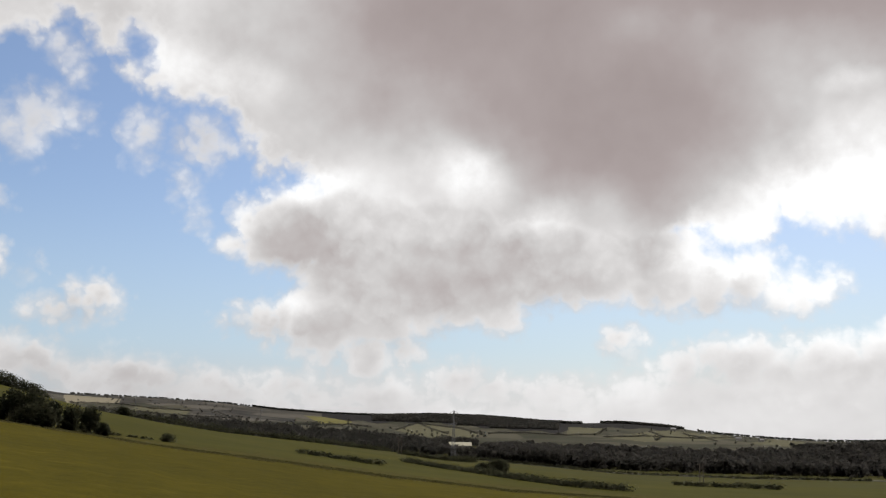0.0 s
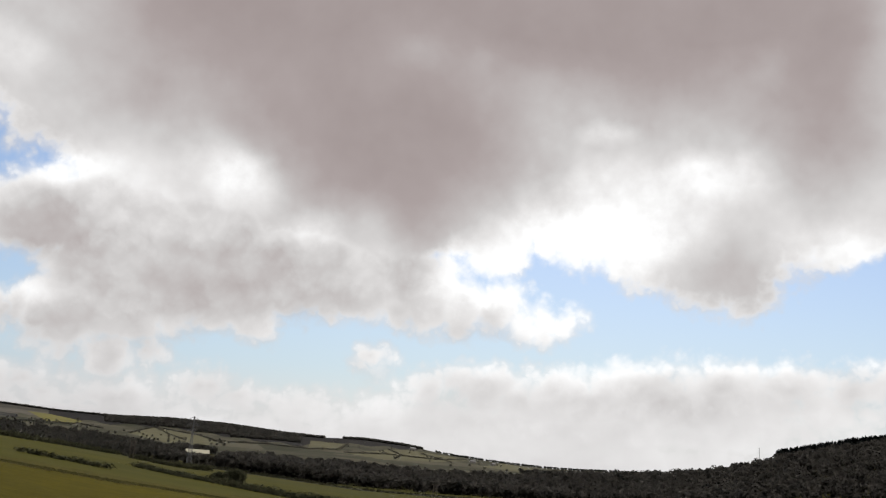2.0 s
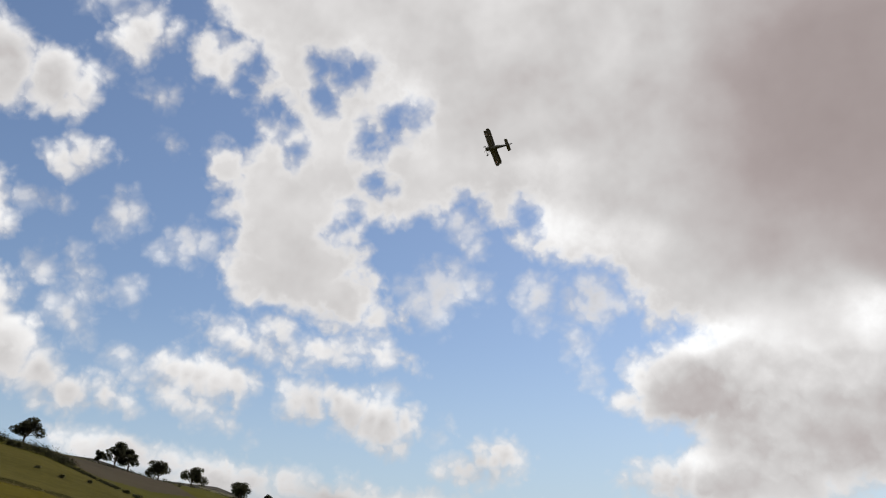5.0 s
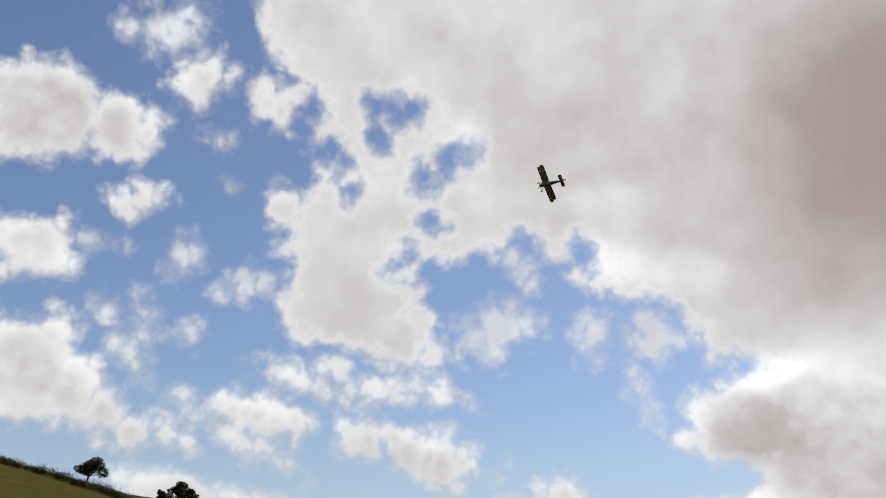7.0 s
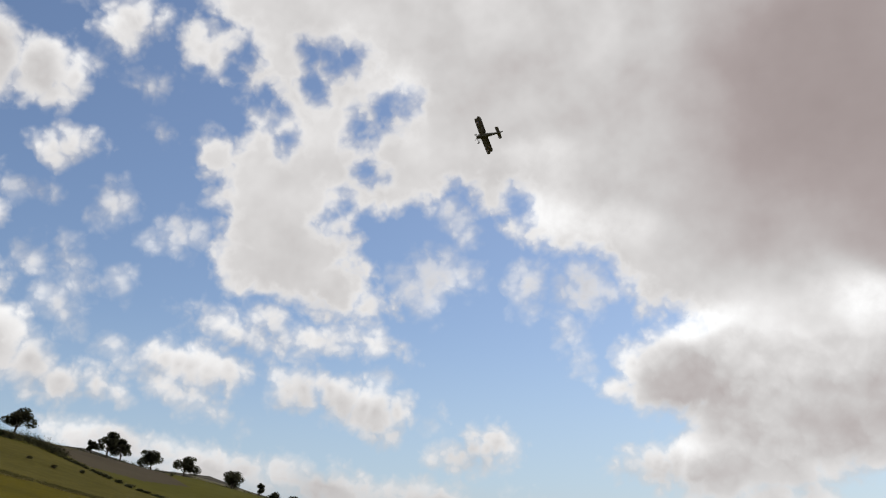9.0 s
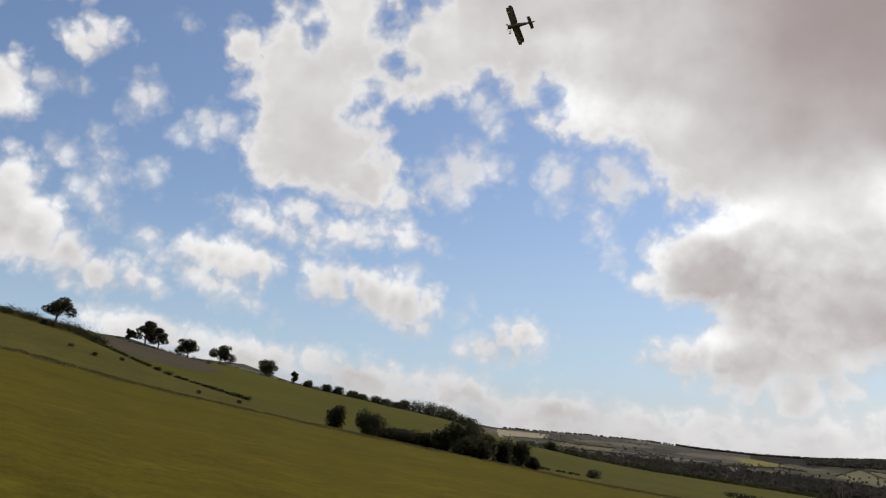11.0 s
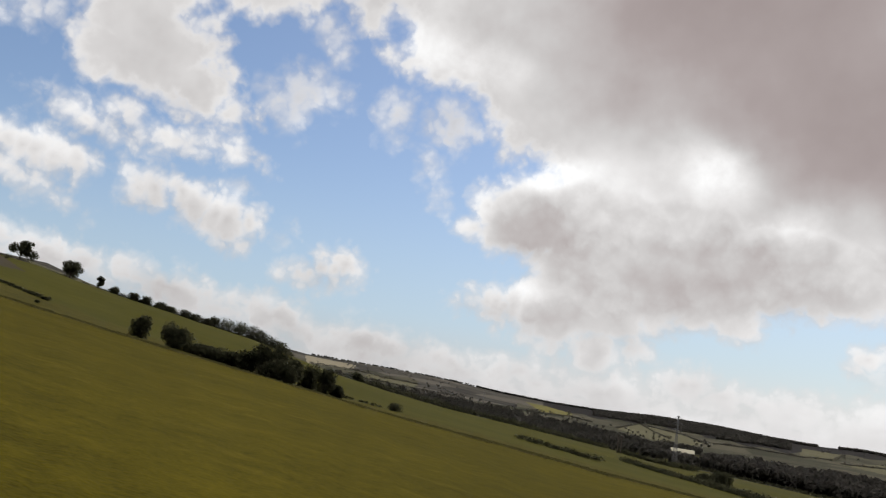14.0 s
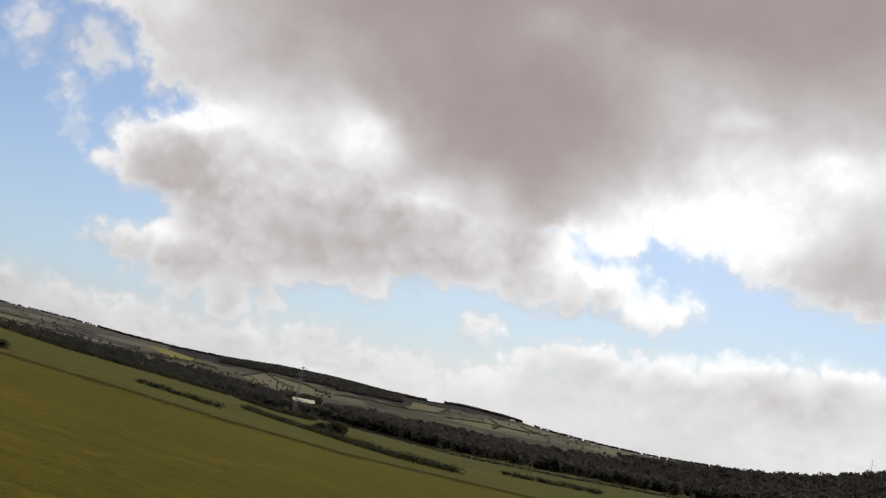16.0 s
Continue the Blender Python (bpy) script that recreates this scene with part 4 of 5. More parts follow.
for az, r, h, w, seed in ((-27.9, 166, 1.7, 4.2, 21), (-27.2, 165, 2.2, 4.6, 22), (-26.5, 164, 2.4, 4.8, 23), (-25.8, 163, 2.2, 4.6, 24), (-25.1, 162, 2.6, 4.6, 25)):
    scrub(az, r, h, w, seed, "low dark hawthorn between thorn trees and copse", group="hawthorn bushes", leaves=1500, leaf=0.3)

# ---- hedges ----
hedge("hedge", [(-60, 310), (-52, 285), (-49, 272), (-46, 258), (-44.4, 246)], 2.8, 2.2, 61, "thick dark hedge at the top of the rough strip", 190, 0.30)
hedge("hedge", [(-44.4, 246), (-42.8, 236), (-40.5, 226), (-38.2, 218), (-36, 205)], 0.7, 1.3, 60, "low dark hedge at the top of the rough strip", 80, 0.34)
hedge("hedge", [(-44, 390), (-41, 390), (-38, 388), (-35.5, 387), (-33, 388), (-30, 394)], 1.5, 2.0, 63,
      "low dark hedge along the brow", 30, 0.45)
hedge("hedge", [(-33, 388), (-30, 394), (-27, 402), (-24, 410), (-22, 415)], 2.1, 2.6, 62, "tall dark hedge along the brow", 60, 0.5)
hedge("hedge", [(-28.4, 166), (-26, 163), (-23, 160)], 2.6, 2.0, 64, "overgrown hedge between thorn trees and copse", 170, 0.28)
hedge("hedge", [(-21.0, 164), (-19, 172), (-16.6, 181)], 0.6, 0.9, 65, "low bramble hedge below the copse", 40, 0.24)
hedge("hedge", [(-18.8, 425), (-17, 428), (-15, 440), (-12.8, 458), (-9.6, 482), (-6.5, 550), (-3, 640)], 3.4, 3.0, 66,
      "dark hedge along the foot of the upper pasture", 40, 0.6)
hedge("hedge", [(0.5, 664), (2.5, 668), (5, 668), (7.4, 668), (10.6, 668), (14, 668), (17, 668), (24, 670)], 2.6, 2.8, 67, "dark hedge beside the valley lane", 40, 0.6)
hedge("hedge", [(-8.2, 228), (-5.9, 222), (-3.4, 216)], 1.2, 2.2, 68, "low overgrown hedge across the valley slope", 80, 0.4, 0.15)
hedge("hedge", [(-2.4, 520), (0, 500), (2.2, 480)], 3.0, 3.2, 69, "thick dark hedge in the valley", 80, 0.55)
hedge("hedge", [(-2.0, 300), (0.5, 278), (2.6, 252), (5, 225), (8, 207), (11, 197)], 1.6, 3.0, 70, "overgrown hedge along the foot of the verge", 95, 0.42)
hedge("hedge", [(13.6, 330), (17, 325), (19.5, 320)], 2.0, 2.4, 71, "dark hedge across the valley pasture", 70, 0.5)

# ---- woods ----
def wood(name, label, areas, seed, material, size, leaf_size, per_tree, spire=False):
    """A far wood: many tree crowns joined as one. areas: azimuth from, to, distance from, to, trees."""
    rng = np.random.default_rng(seed)
    centres, ways = [], []
    for a0, a1, r0, r1, count in areas:
        az, r = rng.uniform(a0, a1, count), np.sqrt(rng.uniform(r0 ** 2, r1 ** 2, count))
        keep = (az < 0.5) | (az > 2.7) | (r < 950) | (r > 1270)
        az, r = az[keep], r[keep]
        g = rise(az, r)
        for a, q, z in zip(az, r, g):
            h = size * (rng.uniform(0.88, 1.12) if spire else rng.uniform(0.7, 1.25))
            w = h * rng.uniform(0.8, 1.15)
            x, y = q * math.sin(radians(a)), q * math.cos(radians(a))
            if spire:
                t = rng.uniform(0, 1, per_tree) ** 0.75
                ang = rng.uniform(0, 6.283, per_tree)
                rr = 0.24 * h * (1 - t) * rng.uniform(0.6, 1.1, per_tree)
                p = np.stack([x + rr * np.cos(ang), y + rr * np.sin(ang), z + h * t], 1)
                way = np.stack([np.cos(ang), np.sin(ang), 0 * ang + 0.5], 1)
            else:
                lobes = [((x + rng.uniform(-1, 1) * w * 0.3, y + rng.uniform(-1, 1) * w * 0.3, z + h * rng.uniform(0.35, 0.72)),
                          (w * 0.34, w * 0.34, h * 0.26)) for k in range(4)]
                p, way = lobes_points(rng, lobes, per_tree)
                p[: per_tree // 6, 2] = z + rng.uniform(0, h * 0.4, per_tree // 6)
            centres.append(p)
            ways.append(way)
    v, f, ns = leaf_quads(rng, np.concatenate(centres), leaf_size, np.concatenate(ways))
    return tagged(new(name, leaf_mesh(name, v, f, material, ns)), label, "woodland", kind="stuff")


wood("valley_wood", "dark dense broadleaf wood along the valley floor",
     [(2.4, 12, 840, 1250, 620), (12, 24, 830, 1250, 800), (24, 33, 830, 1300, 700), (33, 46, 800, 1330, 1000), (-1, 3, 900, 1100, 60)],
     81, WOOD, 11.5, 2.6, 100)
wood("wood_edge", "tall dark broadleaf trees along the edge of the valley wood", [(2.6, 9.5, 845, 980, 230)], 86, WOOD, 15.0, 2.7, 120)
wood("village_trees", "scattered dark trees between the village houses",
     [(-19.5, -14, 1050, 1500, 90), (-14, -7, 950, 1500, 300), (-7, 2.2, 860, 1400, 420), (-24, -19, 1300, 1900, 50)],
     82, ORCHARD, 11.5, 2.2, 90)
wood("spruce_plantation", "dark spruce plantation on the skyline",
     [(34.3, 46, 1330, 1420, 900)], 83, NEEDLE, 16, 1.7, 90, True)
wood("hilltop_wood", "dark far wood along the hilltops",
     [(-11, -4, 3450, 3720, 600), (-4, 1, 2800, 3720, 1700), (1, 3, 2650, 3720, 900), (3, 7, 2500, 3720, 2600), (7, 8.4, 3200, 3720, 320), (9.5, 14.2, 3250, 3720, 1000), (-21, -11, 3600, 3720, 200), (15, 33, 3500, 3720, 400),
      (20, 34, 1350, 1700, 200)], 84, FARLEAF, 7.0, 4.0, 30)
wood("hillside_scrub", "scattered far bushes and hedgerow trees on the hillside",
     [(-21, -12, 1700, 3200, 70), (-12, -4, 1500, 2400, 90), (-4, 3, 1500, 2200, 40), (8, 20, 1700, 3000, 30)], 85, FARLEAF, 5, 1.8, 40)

def tufts(name, label, areas, seed, material, height, width, bare=0.1):
    """Tufts of upright grass blades over areas: azimuth from, to, distance from, to, count."""
    rng = np.random.default_rng(seed)
    verts, faces = [], []
    for a0, a1, r0, r1, count in areas:
        az, r = rng.uniform(a0, a1, count), rng.uniform(r0, r1, count)
        patch = np.sin(az * 1.9 + seed) + np.sin(az * 4.3) + 0.6 * np.sin(az * 9.7 + 2) + rng.normal(size=count) * 0.8
        az, r = az[patch > bare], r[patch > bare]
        g = rise(az, r)
        n = len(az)
        base = np.stack([r * np.sin(np.radians(az)), r * np.cos(np.radians(az)), g - 0.03], 1)
        for blade in range(5):
            turn = rng.uniform(0, 6.283, n)
            h, w = height * rng.uniform(0.5, 1.2, n), width * rng.uniform(0.6, 1.2, n)
            side = np.stack([np.cos(turn), np.sin(turn), 0 * turn], 1) * (w * 0.5)[:, None]
            foot = base + rng.normal(size=(n, 3)) * (width * 0.5, width * 0.5, 0)
            lean = rng.normal(size=(n, 3)) * (height * 0.3, height * 0.3, 0)
            k = sum(len(q) for q in verts)
            tip = foot + lean + np.stack([0 * h, 0 * h, h], 1)
            verts.append(np.stack([foot - side, foot + side, tip + side * 0.5, tip - side * 0.5], 1).reshape(-1, 3))
            q = k + np.arange(n)[:, None] * 4
            faces.append(q + np.array([[0, 1, 2, 3]]))
    return tagged(new(name, leaf_mesh(name, np.concatenate(verts), np.concatenate(faces), material)), label, "grass", kind="stuff")


tufts("long_grass", "dark tussocky long grass along the field margin", [(-62, 40, 150, 160, 9000)], 91, TUSSOCK, 0.15, 0.5, -1.6)
tufts("dry_grass", "pale dry seeding grass along the field margin", [(-62, 40, 146.5, 149.5, 2200)], 92, DRYGRASS, 0.16, 0.4)


def far_hedges():
    """Hedge lines between the far fields, by azimuth and elevation of their turns."""
    rng = np.random.default_rng(95)
    dist = np.linspace(1420, 3650, 220)
    centres = []
    for line in ([(-2.6, 0.36), (-1.3, 0.8), (1.2, 0.54), (2.3, 0.26)], [(-1.3, 0.8), (-0.4, 0.45), (0.5, 0.2)],
                 [(7.5, 0.26), (9.3, 0.36), (9.8, 0.72)], [(9.7, 0.2), (12, 0.3), (15, 0.22), (17.2, 0.34)], [(12.2, 0.58), (13.0, 0.3), (12.6, 0.05)],
                 [(-21, 1.5), (-18.5, 1.5), (-16.5, 1.3), (-14.5, 1.2)], [(-17.8, 1.08), (-14.8, 0.93), (-12, 0.85)], [(-18.4, 1.8), (-18.6, 1.5)],
                 [(-8.3, 0.6), (-7.0, 0.58), (-5.4, 0.64), (-4, 0.5)], [(-5.4, 0.95), (-5.4, 0.64)], [(-12.5, 0.5), (-9, 0.44)],
                 [(-13, 1.2), (-12, 0.8)], [(-20, 1.2), (-18, 1.1)], [(3, 0.3), (5, 0.35), (7.5, 0.26)], [(14, 0.5), (16, 0.1)]):
        for (a0, e0), (a1, e1) in zip(line, line[1:]):
            n = int(30 * math.hypot(a1 - a0, 2 * (e1 - e0))) + 2
            for q in np.linspace(0, 1, n):
                a, e = a0 + (a1 - a0) * q, e0 + (e1 - e0) * q
                el = np.degrees(np.arctan2(rise(np.full(220, a), dist) - EYE, dist))
                r = float(dist[int(np.argmax(el >= e))])
                if el.max() < e or rng.uniform() < 0.12:
                    continue
                p = spot(a, r)
                m = 9 if rng.uniform() < 0.9 else 30
                s = 1.0 if m == 9 else 1.9
                centres.append(rng.normal(size=(m, 3)) * (1.6 * s, 1.6 * s, 0.9 * s) + (p.x, p.y, p.z + 1.4 * s))
    c = np.concatenate(centres)
    v, f, ns = leaf_quads(rng, c, 1.9, rng.normal(size=c.shape) + (0, 0, 0.6))
    tagged(new("far_hedges", leaf_mesh("far_hedges", v, f, FARLEAF, ns)), "dark far hedge lines between the hill fields", "hedge", kind="stuff")


far_hedges()

# ---- lane ----
def lane():
    stops = np.linspace(-1.5, 30, 70)
    verts, faces = [], []
    for a in stops:
        for r in (678, 692):
            p = spot(float(a), r)
            verts.append((p.x, p.y, p.z + 0.5))
        for r in (678, 692):
            p = spot(float(a), r)
            verts.append((p.x, p.y, p.z - 0.3))
    for k in range(len(stops) - 1):
        i, j = 4 * k, 4 * k + 4
        faces += [(i, i + 1, j + 1, j)[::-1], (i, i + 2, j + 2, j), (i + 1, j + 1, j + 3, i + 3)]
    tagged(new("road", mesh_of("road", verts, faces, [TARMAC])), "pale country lane along the valley floor", "road", kind="structure")


lane()

# ---- pylons and poles ----
def pylon(az, r, height, turn, label):
    top = thing("pylon", label, "pylon", Matrix.Translation(spot(az, r)) @ Matrix.Rotation(radians(turn), 4, "Z"), "transmission pylons")
    half = lambda z: height * (0.047 - 0.036 * min(1, z / (height * 0.72)))
    levels = [height * q for q in (0, 0.13, 0.25, 0.36, 0.46, 0.55, 0.63, 0.70, 0.76, 0.82, 0.88, 0.94, 1.0)]
    corners = ((1, 1), (-1, 1), (-1, -1), (1, -1))
    t = height * 0.0029
    for cx, cy in corners:
        bm = bmesh.new()
        for a, b in zip(levels, levels[1:]):
            rod(bm, (cx * half(a), cy * half(a), a - (0.5 if a == 0 else 0)), (cx * half(b), cy * half(b), b), t, t * 0.9, 4)
        part("leg", bm, STEEL, top)
    bm = bmesh.new()
    for a, b in zip(levels, levels[1:]):
        for (ax, ay), (bx, by) in zip(corners, corners[1:] + corners[:1]):
            rod(bm, (ax * half(a), ay * half(a), a), (bx * half(b), by * half(b), b), t * 0.55, None, 4)
            rod(bm, (bx * half(a), by * half(a), a), (ax * half(b), ay * half(b), b), t * 0.55, None, 4)
            rod(bm, (ax * half(b), ay * half(b), b), (bx * half(b), by * half(b), b), t * 0.5, None, 4)
    part("bracing", bm, STEEL, top)
    for q, reach in ((0.70, 0.115), (0.82, 0.14), (0.94, 0.10)):
        for side in (1, -1):
            bm = bmesh.new()
            z, tip = height * q, Vector((side * height * reach, 0, height * q + height * 0.006))
            for s in (1, -1):
                rod(bm, (side * half(z), s * half(z), z), tip, t * 0.7, None, 4)
                rod(bm, (side * half(z), s * half(z), z + height * 0.05), tip, t * 0.6, None, 4)
            arm = part("cross_arm", bm, STEEL, top)
            bm = bmesh.new()
            rod(bm, tip, tip - Vector((0, 0, height * 0.035)), t * 0.8, t * 0.5, 6)
            part("insulator", bm, RENDER, arm)
    return top


pylon(0.85, 810, 39.5, 20, "tall grey steel lattice pylon in the valley")
pylon(-10.5, 1900, 26, 20, "small far grey lattice pylon on the hillside")


def twin_pole(az, r, height, label):
    top = thing("power_pole", label, "power pole", Matrix.Translation(spot(az, r)) @ Matrix.Rotation(radians(25), 4, "Z"), "wooden power poles")
    for side in (1, -1):
        bm = bmesh.new()
        rod(bm, (side * 0.9, 0, -0.6), (side * 0.9, 0, height), 0.2, 0.15, 8)
        part("pole", bm, POLE, top)
        bm = bmesh.new()
        rod(bm, (side * 1.9, 0, height - 0.4), (side * 1.9, 0, height + 0.2), 0.09, 0.06, 6)
        part("insulator", bm, RENDER, top)
    bm = bmesh.new()
    box(bm, (4.4, 0.16, 0.2), (0, 0.1, height - 0.5), 0.02)
    part("crossbar", bm, POLE, top)
    bm = bmesh.new()
    rod(bm, (-0.9, 0, height - 3.2), (0.9, 0, height - 1.0), 0.07, None, 5)
    rod(bm, (0.9, 0, height - 3.2), (-0.9, 0, height - 1.0), 0.07, None, 5)
    part("brace", bm, POLE, top)
    return top


twin_pole(-2.3, 500, 9.0, "pair of weathered wooden power poles in the valley hedge")
twin_pole(15.1, 420, 8.0, "pair of weathered wooden power poles in the pasture")


def mast(az, r, height):
    top = thing("radio_mast", "thin grey radio mast above the wooded hill", "mast", Matrix.Translation(spot(az, r)))
    bm = bmesh.new()
    rod(bm, (0, 0, -0.5), (0, 0, height), 0.35, 0.18, 6)
    part("pole", bm, STEEL, top)
    for z in (0.72, 0.84, 0.95):
        part("antenna", rod(bmesh.new(), (-1.1, 0, height * z), (1.1, 0, height * z), 0.12, None, 5), STEEL, top)


mast(33.4, 1420, 28)

# ---- farm and village ----
def house(name, az, r, size, turn, label, wall_mat, roof_mat, category="house", chimney=True, group="village houses"):
    length, width, eaves = size
    top = thing(name, label, category, Matrix.Translation(spot(az, r)) @ Matrix.Rotation(radians(turn), 4, "Z"), group)
    ridge = eaves + width * 0.36
    bm = bmesh.new()
    prof = [(-width / 2, -1.0), (width / 2, -1.0), (width / 2, eaves), (0, ridge), (-width / 2, eaves)]
    ends = [[bm.verts.new((sx * length / 2, y, z)) for y, z in prof] for sx in (-1, 1)]
    bm.faces.new(ends[0][::-1]), bm.faces.new(ends[1])
    for k in range(5):
        j = (k + 1) % 5
        bm.faces.new((ends[0][k], ends[0][j], ends[1][j], ends[1][k]))
    bmesh.ops.recalc_face_normals(bm, faces=bm.faces)
    part("wall", bm, wall_mat, top)
    for side in (1, -1):
        bm = bmesh.new()
        run = Vector((0, side * width / 2 * 1.12, eaves - ridge * 0.0 - (ridge - eaves) * 1.12 + (ridge - eaves)))
        a, b = Vector((0, 0, ridge + 0.12)), Vector((0, side * width * 0.56, eaves - (ridge - eaves) * 0.12 + 0.12))
        m = Matrix.Translation((a + b) / 2) @ (b - a).to_track_quat("Y", "Z").to_matrix().to_4x4()
        box(bm, (length + 0.8, (b - a).length, 0.2), (0, 0, 0), 0.03, m)
        part("roof_slope", bm, roof_mat, top)
    if chimney:
        bm = bmesh.new()
        box(bm, (0.9, 0.9, 2.0), (length * 0.36, 0, ridge + 0.5), 0.05)
        part("chimney", bm, RENDER, top)
    bm = bmesh.new()
    box(bm, (1.0, 0.12, 2.0), (0, -width / 2 - 0.04, 1.0), 0.02)
    part("door", bm, DARKWOOD, top)
    for k in (-1, 1):
        bm = bmesh.new()
        box(bm, (1.1, 0.1, 1.3), (k * length * 0.25, -width / 2 - 0.03, eaves * 0.55), 0.02)
        part("window", bm, SLATE, top)
    return top


house("barn", 1.25, 1235, (28, 11, 3.4), 4, "long pale-roofed barn at the edge of the wood", RENDER, SHEETS, "barn", False, "farm buildings")
house("shed", 0.80, 1235, (8, 7, 2.8), 4, "small pale shed beside the long barn", RENDER, SHEETS, "shed", False, "farm buildings")
house("barn", -7.0, 905, (34, 9, 2.6), 8, "long low grey-roofed farm shed below the village", RENDER, SLATE, "barn", False, "farm buildings")
for az, r, turn, length in ((-9.7, 1060, 15, 10), (-8.3, 1120, 60, 9), (-11.4, 1180, -20, 11), (-12.6, 1110, 35, 9), (-7.2, 1040, 5, 10),
                            (-5.9, 1130, 70, 9), (-14.2, 1240, 10, 12), (-4.6, 1060, 25, 10), (-10.6, 1020, 80, 9), (-3.3, 1120, -10, 11)):
    house("house", az, r, (length, 6.5, 4.6), turn, "pale rendered village house with a slate roof among trees", RENDER, SLATE)
house("house", 13.6, 2900, (16, 9, 6), 10, "pale farmhouse on the far hill shoulder", RENDER, SLATE, group="hill farms")
house("house", 17.2, 2500, (14, 8, 5), -15, "pale farmhouse on the far hillside", RENDER, SLATE, group="hill farms")
house("house", 18.4, 2450, (12, 8, 5), 30, "pale farmhouse on the far hillside", RENDER, SLATE, group="hill farms")
# ---- model biplane in the air ----
def wing(bm, span, chord, thick, z, x, dihedral=0.0, cut=0.0):
    """A wing with a rounded-nose section, raked tips and a scalloped trailing edge."""
    section = [(0.5, 0.0), (0.46, 0.5), (0.30, 0.95), (0.05, 1.0), (-0.25, 0.6), (-0.5, 0.05), (-0.25, -0.15), (0.2, -0.3), (0.44, -0.3)]
    stations = np.linspace(-1, 1, 25)
    rows = []
    for k, s in enumerate(stations):
        tip = max(0.0, abs(s) - 0.86) / 0.14
        c = chord * (1 - 0.42 * tip ** 2) - (0.008 if k % 2 else 0.0) - cut * chord * max(0, 1 - abs(s) / 0.12)
        lead = chord * 0.5 - 0.10 * chord * tip ** 2
        t = thick * (1 - 0.6 * tip)
        rows.append([bm.verts.new((x + lead + (u - 0.5) * c, s * span / 2, z + w * t + abs(s) * span / 2 * dihedral)) for u, w in section])
    n = len(section)
    for a, b in zip(rows, rows[1:]):
        for k in range(n):
            bm.faces.new((a[k], a[(k + 1) % n], b[(k + 1) % n], b[k]))
    bm.faces.new(rows[0][::-1]), bm.faces.new(rows[-1])
    bmesh.ops.recalc_face_normals(bm, faces=bm.faces)
    return bm


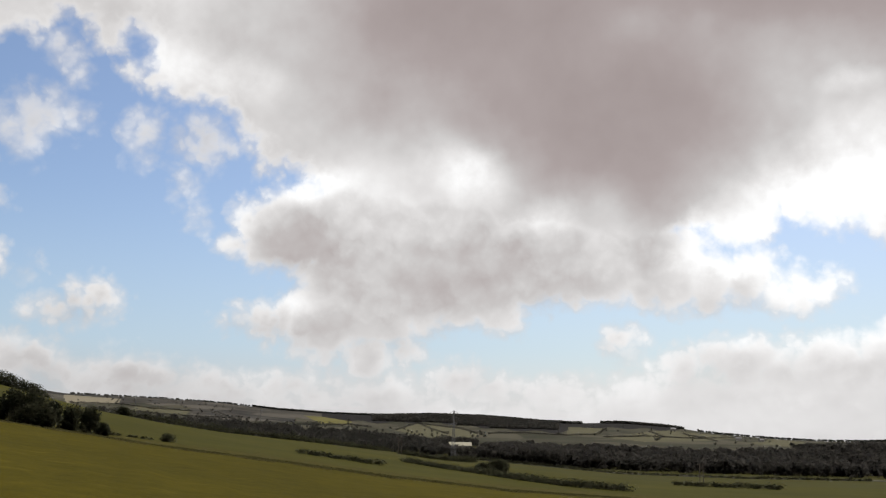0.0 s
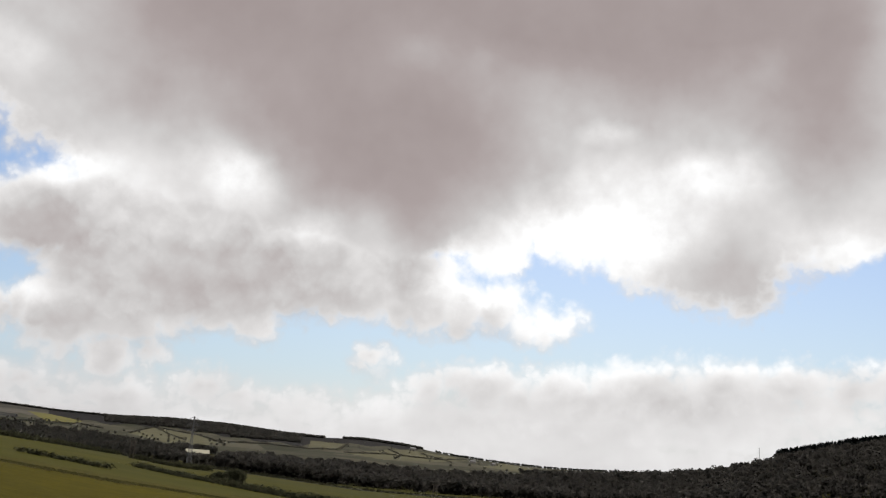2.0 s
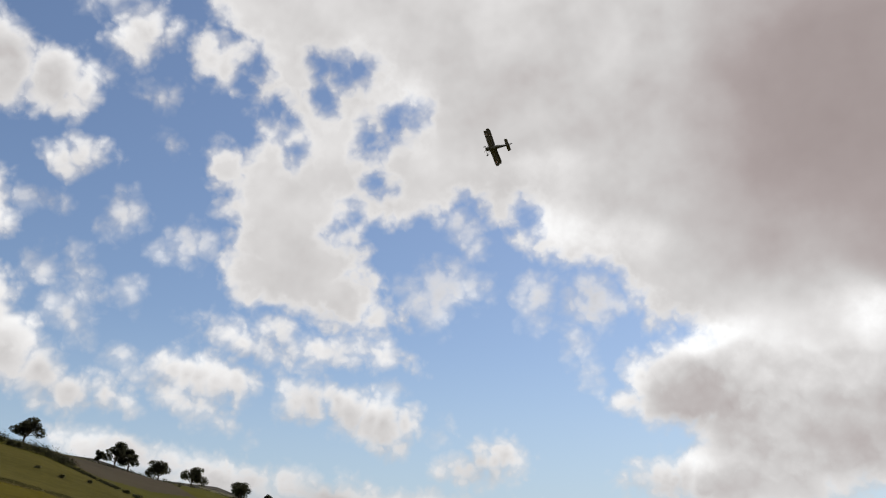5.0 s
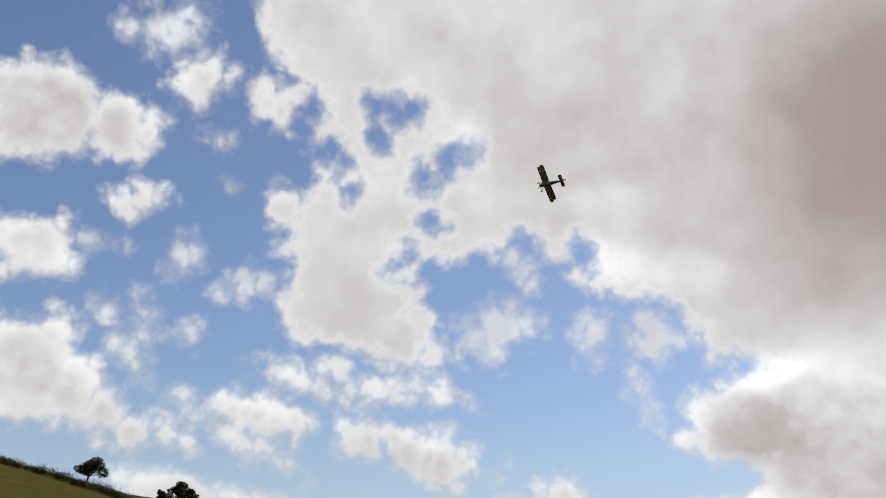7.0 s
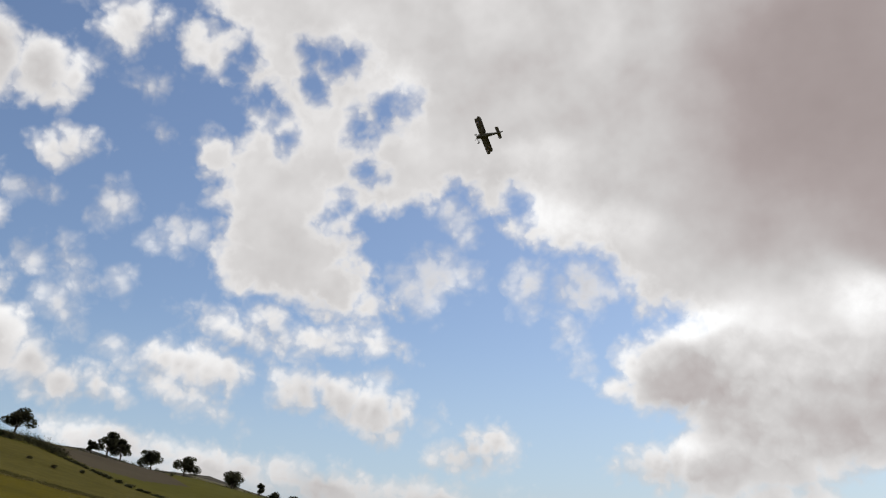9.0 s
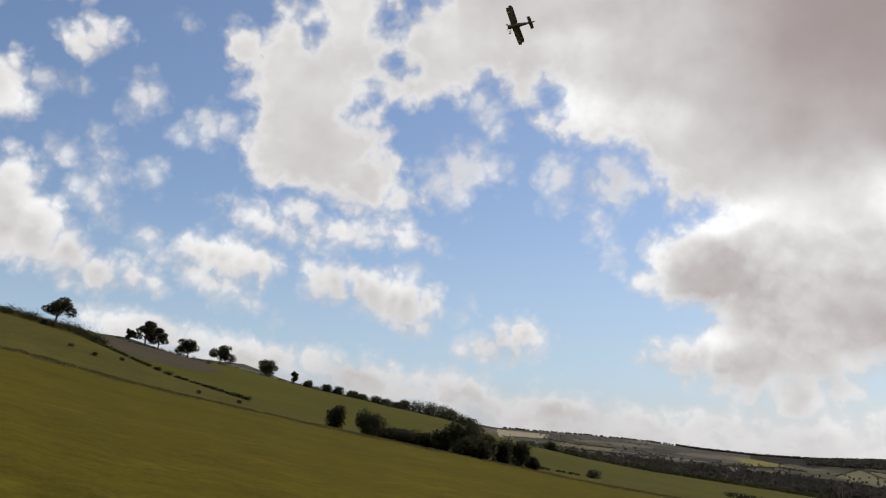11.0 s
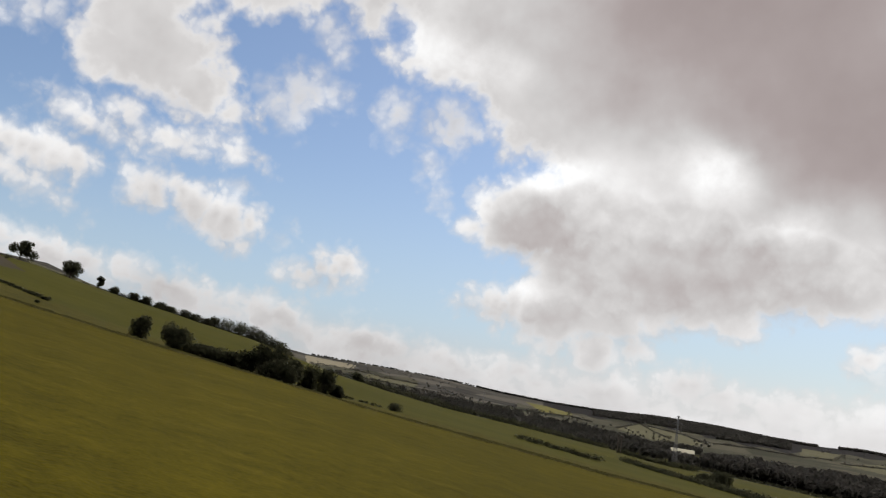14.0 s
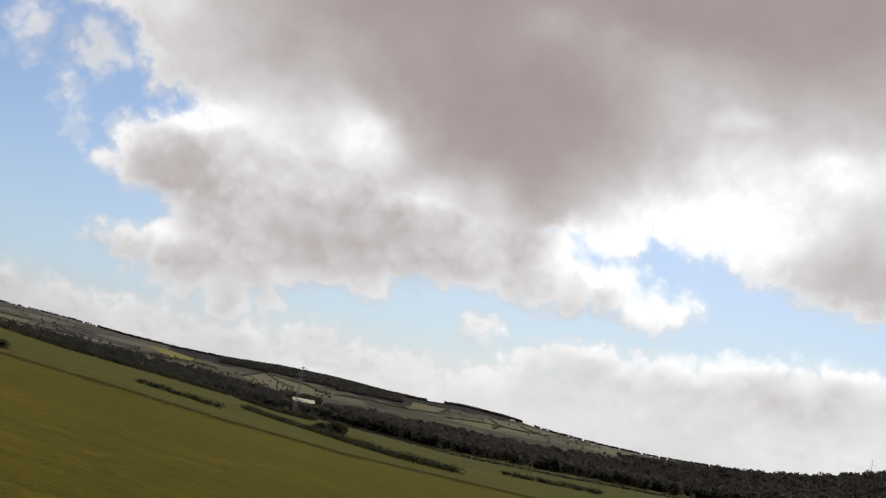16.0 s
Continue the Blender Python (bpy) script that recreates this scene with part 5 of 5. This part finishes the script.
def biplane(m):
    top = thing("model_biplane", "dark olive model biplane with roundels, banking in flight", "model aircraft", m)
    bm = bmesh.new()
    rings = []
    for x, w, h, z in ((0.36, 0.075, 0.085, 0.0), (0.34, 0.085, 0.10, 0.0), (0.10, 0.088, 0.125, 0.005), (-0.12, 0.085, 0.125, 0.01),
                       (-0.30, 0.068, 0.095, 0.01), (-0.60, 0.042, 0.060, 0.015), (-0.82, 0.014, 0.035, 0.02)):
        rings.append([bm.verts.new((x, w * math.copysign(abs(math.cos(a)) ** 0.6, math.cos(a)), z + h * math.copysign(abs(math.sin(a)) ** 0.6, math.sin(a))))
                      for a in [2 * math.pi * (k + 0.5) / 12 for k in range(12)]])
    for a, b in zip(rings, rings[1:]):
        for k in range(12):
            bm.faces.new((a[k], a[(k + 1) % 12], b[(k + 1) % 12], b[k]))
    bm.faces.new(rings[0][::-1]), bm.faces.new(rings[-1])
    bmesh.ops.recalc_face_normals(bm, faces=bm.faces)
    body = part("fuselage", bm, FABRIC, top)
    upper = part("upper_wing", wing(bmesh.new(), 1.70, 0.235, 0.026, 0.20, 0.11, 0.03, 0.35), UNDER, top)
    lower = part("lower_wing", wing(bmesh.new(), 1.70, 0.235, 0.026, -0.085, 0.05, 0.04), UNDER, top)
    part("tailplane", wing(bmesh.new(), 0.56, 0.19, 0.014, 0.035, -0.76), UNDER, top)
    bm = bmesh.new()
    outline = [(-0.70, 0.02), (-0.80, 0.14), (-0.88, 0.18), (-0.95, 0.14), (-0.96, 0.02), (-0.90, -0.06), (-0.82, -0.02)]
    sides = [[bm.verts.new((x, y, z)) for x, z in outline] for y in (-0.008, 0.008)]
    bm.faces.new(sides[0]), bm.faces.new(sides[1][::-1])
    for k in range(len(outline)):
        j = (k + 1) % len(outline)
        bm.faces.new((sides[0][k], sides[0][j], sides[1][j], sides[1][k]))
    bmesh.ops.recalc_face_normals(bm, faces=bm.faces)
    part("rudder", bm, FABRIC, top)
    bm = bmesh.new()
    box(bm, (0.03, 0.13, 0.16), (0.375, 0, 0), 0.012)
    part("radiator", bm, METAL, body)
    for side in (1, -1):
        for x in (0.07, -0.05):
            bm = bmesh.new()
            rod(bm, (x + 0.02, side * 0.58, -0.07), (x + 0.12, side * 0.58, 0.215), 0.009, None, 6)
            part("wing_strut", bm, DARKWOOD, top)
        bm = bmesh.new()
        rod(bm, (0.16, side * 0.07, 0.10), (0.20, side * 0.14, 0.20), 0.008, None, 6)
        part("cabane_strut", bm, DARKWOOD, top)
        bm = bmesh.new()
        rod(bm, (0.26, side * 0.06, -0.08), (0.22, side * 0.17, -0.27), 0.008, None, 6)
        rod(bm, (0.12, side * 0.06, -0.09), (0.22, side * 0.17, -0.27), 0.008, None, 6)
        part("undercarriage_leg", bm, METAL, top)
        bm = bmesh.new()
        bmesh.ops.create_cone(bm, cap_ends=True, segments=20, radius1=0.062, radius2=0.062, depth=0.028,
                              matrix=Matrix.Translation((0.22, side * 0.20, -0.27)) @ Matrix.Rotation(math.pi / 2, 4, "X"))
        bmesh.ops.bevel(bm, geom=[e for e in bm.edges if e.calc_face_angle(0) > 1], offset=0.009, segments=2, affect="EDGES")
        wheel = part("wheel", bm, RUBBER, top)
        bm = bmesh.new()
        bmesh.ops.create_cone(bm, cap_ends=True, segments=16, radius1=0.042, radius2=0.03, depth=0.012,
                              matrix=Matrix.Translation((0.22, side * 0.219, -0.27)) @ Matrix.Rotation(-side * math.pi / 2, 4, "X"))
        part("hub_cover", bm, WHITE, wheel)
        for r, mat, lift in ((0.075, BLUE, 0.0), (0.052, WHITE, 0.003), (0.025, RED, 0.006)):
            bm = bmesh.new()
            bmesh.ops.create_cone(bm, cap_ends=True, segments=28, radius1=r, radius2=r, depth=0.004,
                                  matrix=Matrix.Translation((0.055, side * 0.66, -0.070 - lift)) @ Matrix.Rotation(side * 0.04, 4, "X"))
            part("roundel", bm, mat, lower)
    bm = bmesh.new()
    rod(bm, (0.22, -0.20, -0.27), (0.22, 0.20, -0.27), 0.008, None, 6)
    part("axle", bm, METAL, top)
    bm = bmesh.new()
    for s in (1, -1):
        for k in range(5):
            a, b = 0.02 + 0.035 * k, 0.055 + 0.035 * k
            rod(bm, (0.405, 0.4 * s * a, s * a), (0.405, 0.4 * s * b, s * b), 0.014 - 0.001 * k, 0.013 - 0.001 * k, 6)
    bmesh.ops.create_uvsphere(bm, u_segments=10, v_segments=6, radius=0.025, matrix=Matrix.Translation((0.405, 0, 0)))
    part("propeller", bm, DARKWOOD, top)
    bm = bmesh.new()
    rod(bm, (-0.80, 0, 0.0), (-0.86, 0, -0.07), 0.007, None, 5)
    part("tail_skid", bm, DARKWOOD, top)
    return top


AWAY = Vector((-0.3282, 0.8378, 0.4363))
biplane(Matrix.Translation(AWAY * 42 + Vector((0, 0, EYE))) @ Matrix.Rotation(radians(12), 4, -AWAY) @ pose(0, 0, 0, 52.6, -14.4, 166.7))
